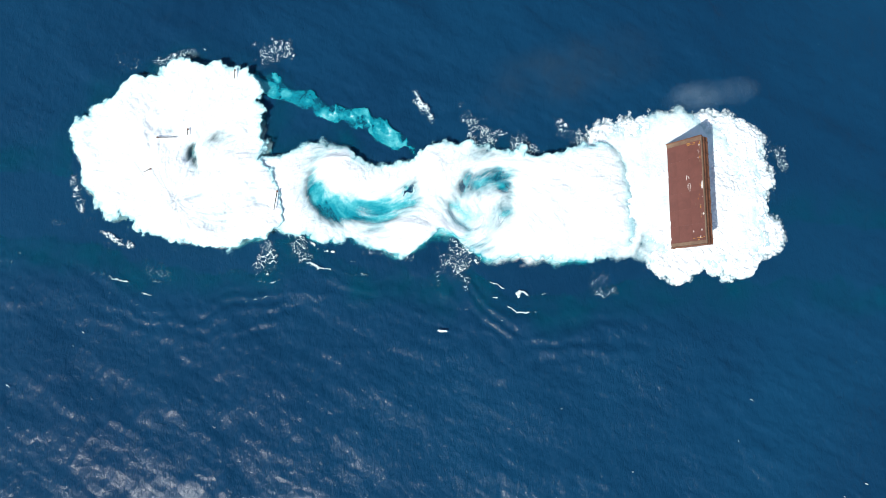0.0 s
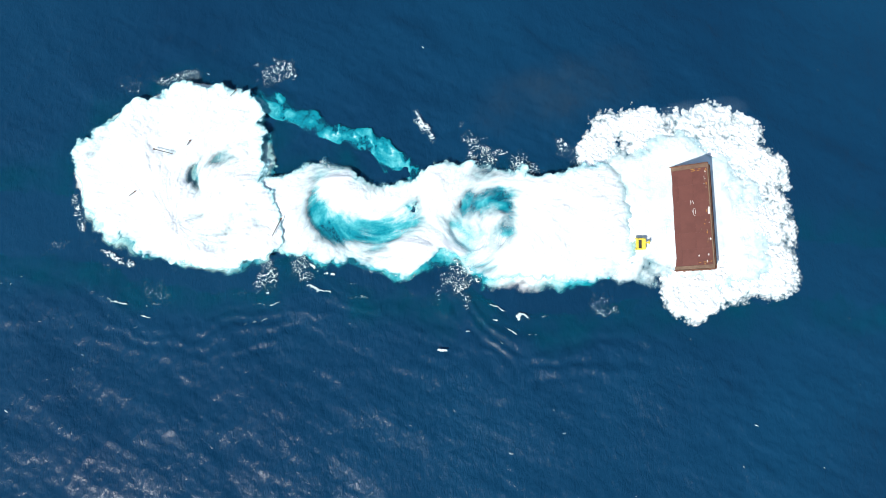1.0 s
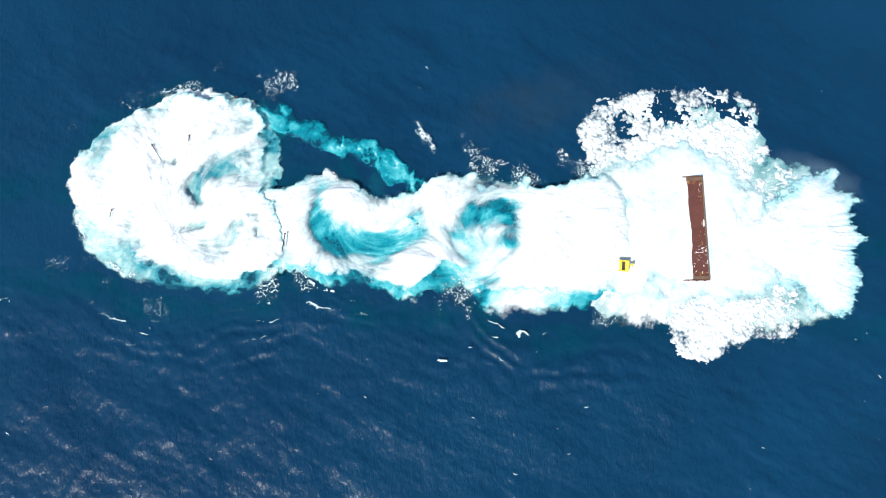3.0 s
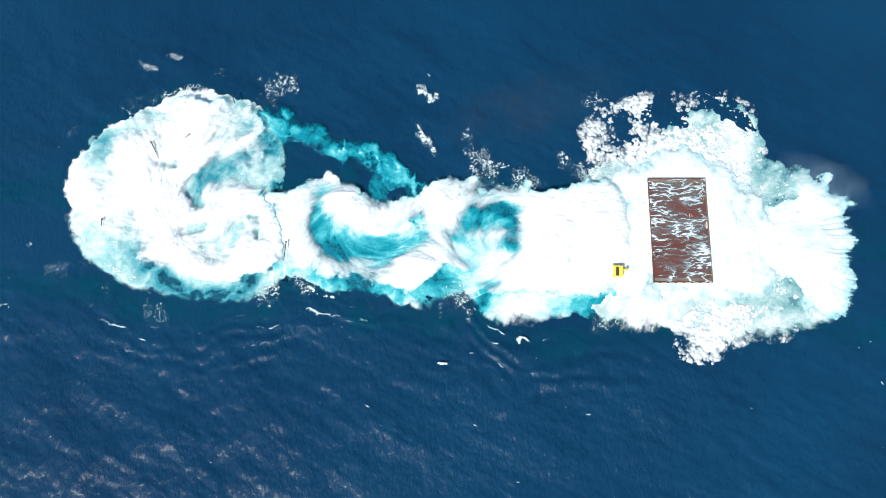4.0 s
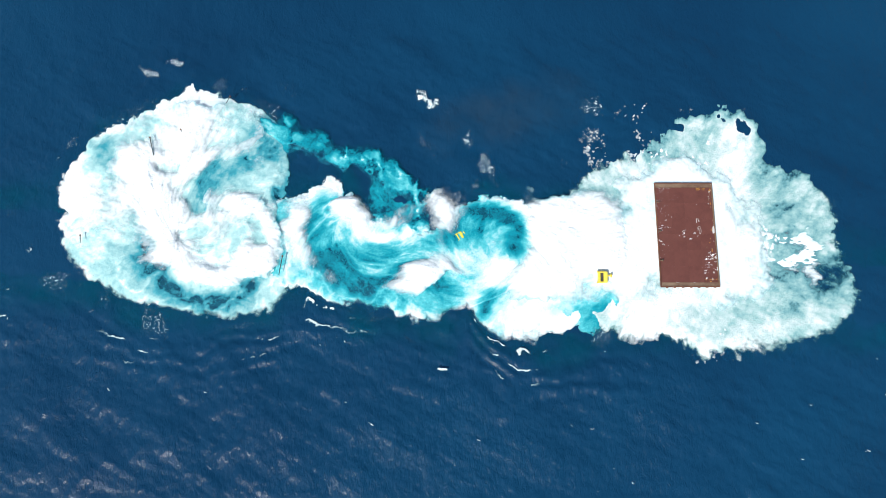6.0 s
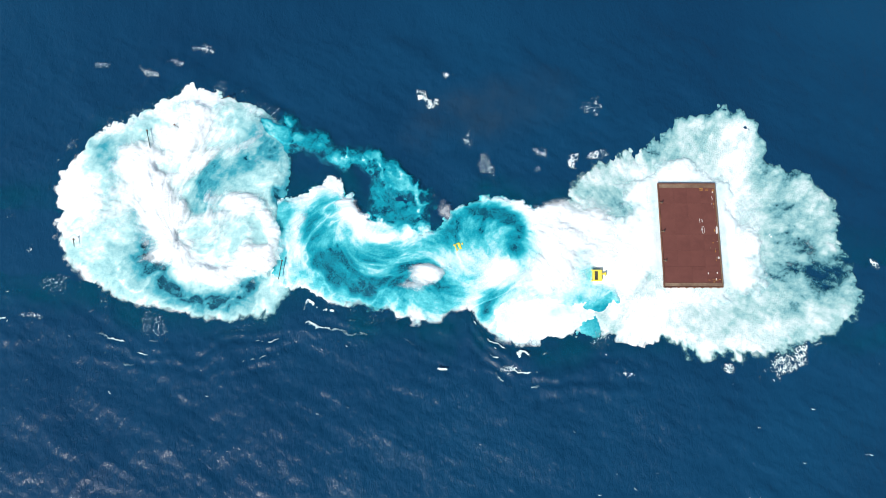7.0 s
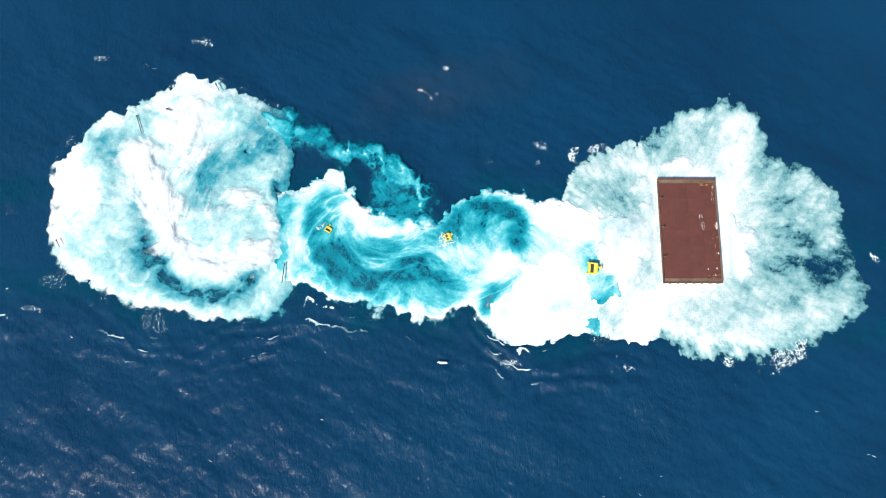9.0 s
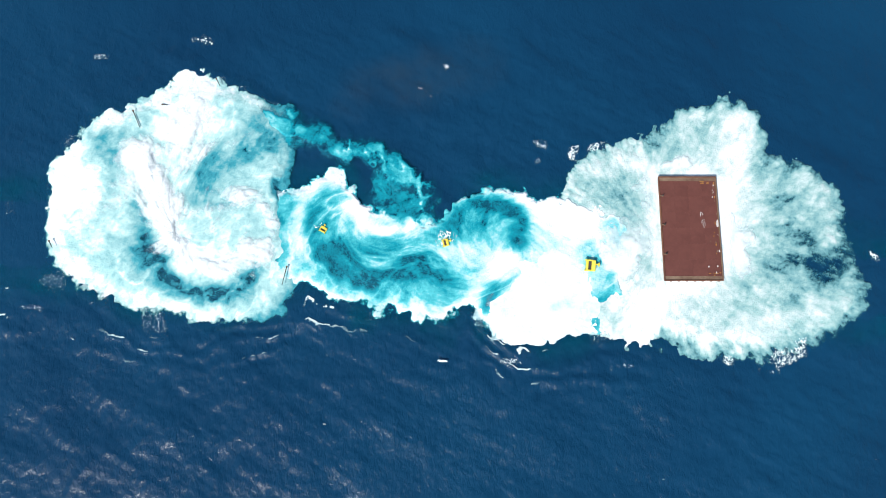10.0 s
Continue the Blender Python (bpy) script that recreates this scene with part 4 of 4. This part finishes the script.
def haze(x, y, rx, ry, turn, z, mat, rows, seed, label):
    def field(px, py):
        e = np.clip(blob(px, py, (0, 0, rx, ry, turn)) / min(rx, ry) + 0.25 * fbm(px, py, 9, seed), 0, 1)
        return np.where(e > 0, 0.6 * e + 0.5 * fbm(px, py, 8, seed + 3), -9), np.clip(e * 1.4, 0, 1) ** 1.3
    r = max(rx, ry) * 1.2
    ob = sheet("haze", (-r, -r, r, r), 0.8, field, mat, label, "haze", floor=-8)
    ob.location = (x, y, z)
    MOVES.append((ob, [(t, pose(x + dx, y + dy, h)) for t, h, dx, dy in rows]))


teal_water = haze_material("teal_bubbly_water", (0.002, 0.1, 0.15), 0.5)


def halo_field(x, y):
    wx, wy = warp(x, y, 9, 2.5, 741)
    out = -np.maximum(lobed(wx, wy, BOIL) - 3.0, band(wx, wy, WAKE_TOP, WAKE_LOW))
    d = np.clip(1 - out / 6.0, 0, 1) ** 1.5 * np.clip(0.7 + 0.6 * fbm(x, y, 8, 743), 0, 1)
    return np.where((out > -4) & (d > 0.01), sea_height(x, y) + 0.03, -9), d


sheet("bubbly_water", (*(-105.4, -14.6), *(120.3, 84.6)), 0.5, halo_field, teal_water, "teal water clouded with fine bubbles", "sea", floor=-8)
haze(*(30.6, 61.5), 24, 11, 12, 2.0, brown_haze, [(0, 2.0, 0, 0), (2.5, 2, -5, 0), (5.5, 2, -13, -1), (10, 2, -36, 6)], 701, "faint brown haze drifting over the water")
haze(*(62.7, 55.2), 11, 4.5, 10, 3.0, white_mist, [(0, 3.0, 0, 0), (0.5, 2.6, -0.5, 0.5), (1.0, 0.5, -1, 1), (1.3, -3.0, -1, 1), (10, -4.0, -1, 1)], 711, "fine white mist torn off the spray")
haze(*(89.2, 42.1), 13, 7, -20, 3.0, white_mist, [(0, -4.0, -9, 0), (2.0, -4.0, -7, 0), (2.7, 1.5, -3, 0), (3.8, 2.0, 0, 0), (5.0, 1.0, 1, 0.5), (5.6, -3.0, 1, 1), (10, -4.0, 1, 1)], 721, "fine grey mist hanging over the jets")
haze(*(86.5, 29.1), 8, 7, 0, 3.0, white_mist, [(0, -4.0, -9, 0), (2.6, -4.0, -7, 0), (3.2, 1.5, -2, 0), (3.8, 2.0, 0, 0), (4.6, 1.0, 1, 0.5), (5.2, -3.0, 1, 1), (10, -4.0, 1, 1)], 731, "fine grey mist hanging over the jets")


# thin foam lines on the swells that run out from boil and wake
def fringe_field(x, y):
    out, phase, much = running(x, y)
    crest = np.clip((np.sin(phase + 0.5 * fbm(x, y, 1.6, 503, 4, 0.6)) - 0.78) * 4.5, 0, 1)
    gate = np.clip(0.4 + 2.0 * fbm(x, y, 2.6, 505, 4, 0.6), 0, 1) * np.clip(0.6 + fbm(x, y, 14, 513, 2), 0, 1) * np.clip(1.25 - out / 15, 0, 1)
    lacy = 0.8 * np.clip(0.2 + 1.4 * fbm(x, y, 6, 507, 4), 0, 1) * web(*warp(x, y, 3, 0.6, 509), 0.8, 511) * np.clip(1 - out / 5.0, 0, 1)
    d = np.where(out > -3, np.maximum(0.75 * crest * gate * np.clip(much * 1.6, 0, 1), lacy), 0)
    return np.where(d > 0.02, 0.08 + 0.08 * d + sea_height(x, y), -3), d


fringe = sheet("foam_lines", (*(-103.2, -12.2), *(47.2, 84.6)), 0.15, fringe_field, lace_foam, "broken white foam lines along the running swells")
rises(fringe, [(0, -0.14, 0, 6.0, 0), (2.5, -0.08, 0, 4.0, 0), (5, -0.03, 0, 2.2, 0), (7.5, 0, 0, 0.8, 0), (10, 0.02, 0, 0, 0)])


# small breaking crests over the open water
def make_crest(seed):
    def field(px, py):
        wx, wy = warp(px, py, 1.2, 0.35, seed)
        e = 1 - np.sqrt((wx / 1.6) ** 2 + ((wy - 0.18 * wx * wx) / 0.32) ** 2)
        d = np.clip(e * 1.3 + 0.4 * fbm(px, py, 0.6, seed + 2), 0, 1)
        return np.where(e > -0.4, 0.1 * d, -3), d + 0.1
    return sheet("wave_crest", (-2.2, -1.4, 2.2, 1.6), 0.1, field, lace_foam, "small white breaking wave crest on blue sea")


crests = [make_crest(600 + 5 * k) for k in range(4)]
rng = random.Random(12)
for k in range(110):
    u, v = rng.uniform(-102, 102), rng.uniform(-38, 76)
    if k % 3:
        v = rng.uniform(-38, 8)
    if 8 < v < 62 and -96 < u < 100:
        continue
    m = pose(u, v, 0.12, 0, 0, rng.uniform(-60, 10))
    ob = crests[k] if k < 4 else copy_thing(crests[k % 4], m)
    size = 0.5 * rng.uniform(0.3, 1.0) ** 1.5
    ob.scale = (size, size, 1)
    ob.location = (u, v, 0.12)
    tagged(ob, group="wave crests", category="foam")
    when, a = rng.uniform(-1, 10), rng.uniform(-60, 10)
    drift = rng.uniform(0.6, 1.4)
    MOVES.append((ob, [(t, pose(u + 0.4 * drift * (t - when), v - drift * (t - when), 0.16 - 0.22 * min(abs(t - when), 4) / 2, 0, 0, a)) for t in (0, 2, 4, 6, 8, 10)]))


# ---- what floated free ----
def make_machine(name, size, rows):
    body = tagged(new(name), "yellow steel float frame with dark opening in white foam", "float")
    bm = bmesh.new()
    box(bm, -0.7, 0, 0.2, 0.5, 2.6, 0.9, 0.08)
    box(bm, 0.75, 0, 0.2, 0.9, 2.6, 0.9, 0.1)
    box(bm, 0, 1.15, 0.2, 1.4, 0.35, 0.8, 0.06)
    box(bm, 0, -1.15, 0.2, 1.4, 0.35, 0.8, 0.06)
    part("frame", bm, yellow_paint, body)
    bm = bmesh.new()
    box(bm, -0.05, 0, 0.0, 0.75, 1.9, 0.5, 0.05)
    part("hatch", bm, dark_steel, body, "dark open hatch")
    bm = bmesh.new()
    box(bm, 1.55, 0.35, 0.3, 1.0, 0.35, 0.3, 0.06)
    box(bm, 2.0, 0.35, 0.4, 0.3, 0.9, 0.35, 0.06)
    part("arm", bm, yellow_paint, body)
    for s in (-1, 1):
        bm = bmesh.new()
        box(bm, -1.1, s * 1.2, 0.45, 0.35, 0.35, 0.5, 0.06)
        part("lug", bm, yellow_paint, body)
    body.scale = (size, size, size)
    MOVES.append((body, [(t, pose(px, py, z, 8, 0, a)) for t, px, py, z, a in rows]))
    return body


make_machine("yellow_float", 1.0, [(0, 47.38, 25.10, -1.50, 10), (0.4, 46.32, 24.77, 0.6, 10), (1, 45.32, 24.41, 1.5, 0), (1.5, 43.43, 23.75, 1.7, -5), (2, 42.74, 23.01, 1.8, -5), (2.5, 42.05, 22.23, 1.8, -5), (4, 39.91, 21.09, 1.7, 0), (4.5, 39.25, 21.02, 1.6, 0), (5.5, 37.16, 20.88, 1.4, 0), (7, 35.23, 21.42, 1.1, 0), (7.5, 34.57, 21.14, 0.90, 0), (9, 34.34, 21.69, 0.90, -5), (10, 33.84, 21.96, 0.90, -5)])
make_machine("yellow_float", 0.6, [(0, -24.21, 31.10, -3.00, 60), (5.5, -24.37, 33.77, -3.00, 60), (7, -24.86, 32.57, -0.70, 60), (7.5, -25.37, 32.14, -0.20, 60), (8.5, -26.26, 31.08, 0.40, 60), (9, -26.76, 30.80, 0.60, 60), (10, -27.93, 30.40, 0.60, 62)])
make_machine("yellow_float", 0.65, [(0, 6.06, 32.44, -3.00, 30), (4.5, 4.49, 32.42, -1.50, 30), (5.5, 4.10, 32.00, 0.10, 30), (7, 3.42, 28.26, 0.20, 25), (7.5, 3.15, 27.97, 0.40, 25), (9, 1.05, 29.05, 0.60, 25), (10, 0.52, 27.32, 0.60, 15)])


def make_pole(length, rows, label):
    pole = new("pole")
    tagged(pole, label, "pole", "loose poles")
    bm = bmesh.new()
    bmesh.ops.create_cone(bm, segments=10, radius1=0.11, radius2=0.08, depth=length, cap_ends=True, matrix=Matrix.Rotation(radians(90), 4, "X"))
    part("shaft", bm, dark_steel, pole)
    bm = bmesh.new()
    bmesh.ops.create_cone(bm, segments=10, radius1=0.2, radius2=0.2, depth=0.3, cap_ends=True, matrix=Matrix.Translation((0, length / 2, 0)) @ Matrix.Rotation(radians(90), 4, "X"))
    part("collar", bm, hull_rust, pole)
    MOVES.append((pole, [(t, pose(x, y, z, 0, 0, a)) for t, x, y, z, a in rows]))


make_pole(4.6, [(0, -64.03, 44.91, 2.75, 91), (1, -65.40, 46.20, 2.55, 75), (2.5, -67.08, 47.91, 2.25, 40), (4.5, -68.40, 50.50, 1.9, 25), (5.5, -69.00, 51.67, 1.7, 18), (7.5, -70.98, 55.02, 1.35, 15), (9, -72.84, 56.49, 1.1, 20), (10, -73.56, 57.48, 1.1, 25)], "thin dark steel pole adrift in white foam")
make_pole(4.4, [(0, -38.38, 29.95, 2.75, -8), (1, -38.14, 28.15, 2.55, -25), (2.5, -36.98, 27.33, 2.25, -10), (4.5, -36.28, 25.08, 1.9, -5), (5.5, -37.17, 24.16, 1.7, -8), (7.5, -37.38, 22.09, 1.35, -8), (9, -36.70, 20.42, 1.1, -5), (10, -36.40, 19.51, 1.1, -12)], "thin dark steel pole adrift in white foam")
make_pole(2.0, [(0, -49.08, 60.28, 2.6, 0), (1, -49.91, 60.67, 2.4, -40), (2.5, -50.36, 61.96, 2.1, -80), (4.5, -50.30, 62.96, 1.75, 35), (5.5, -51.40, 63.90, 1.55, 0), (7.5, -53.45, 65.15, 1.2, -75), (9, -54.69, 66.04, 0.95, 30), (10, -54.57, 66.90, 0.95, 28)], "thin dark steel pole adrift in white foam")
make_pole(1.8, [(0, -68.32, 37.05, 2.6, -65), (1, -72.07, 36.07, 2.4, -50), (2.5, -76.06, 34.58, 2.1, -15), (4.5, -80.39, 31.63, 1.75, 0), (5.5, -83.09, 30.42, 1.55, 5), (7.5, -86.29, 28.59, 1.2, 15), (9, -89.25, 27.44, 0.95, 30), (10, -90.90, 26.91, 0.95, 30)], "thin dark steel pole adrift in white foam")
make_pole(1.4, [(0, -59.34, 46.14, 2.75, 0), (1, -59.67, 48.28, 2.55, -30), (2.5, -59.95, 51.28, 2.25, 10), (4.5, -61.12, 54.05, 1.9, -60), (5.5, -61.85, 55.37, 1.7, 5), (7.5, -64.59, 58.32, 1.35, 60), (9, -65.92, 60.23, 1.1, 70), (10, -66.91, 61.08, 1.1, 85)], "thin dark steel pole adrift in white foam")


def motions():
    for ob, rows in MOVES:
        walk(ob, rows)


motions()
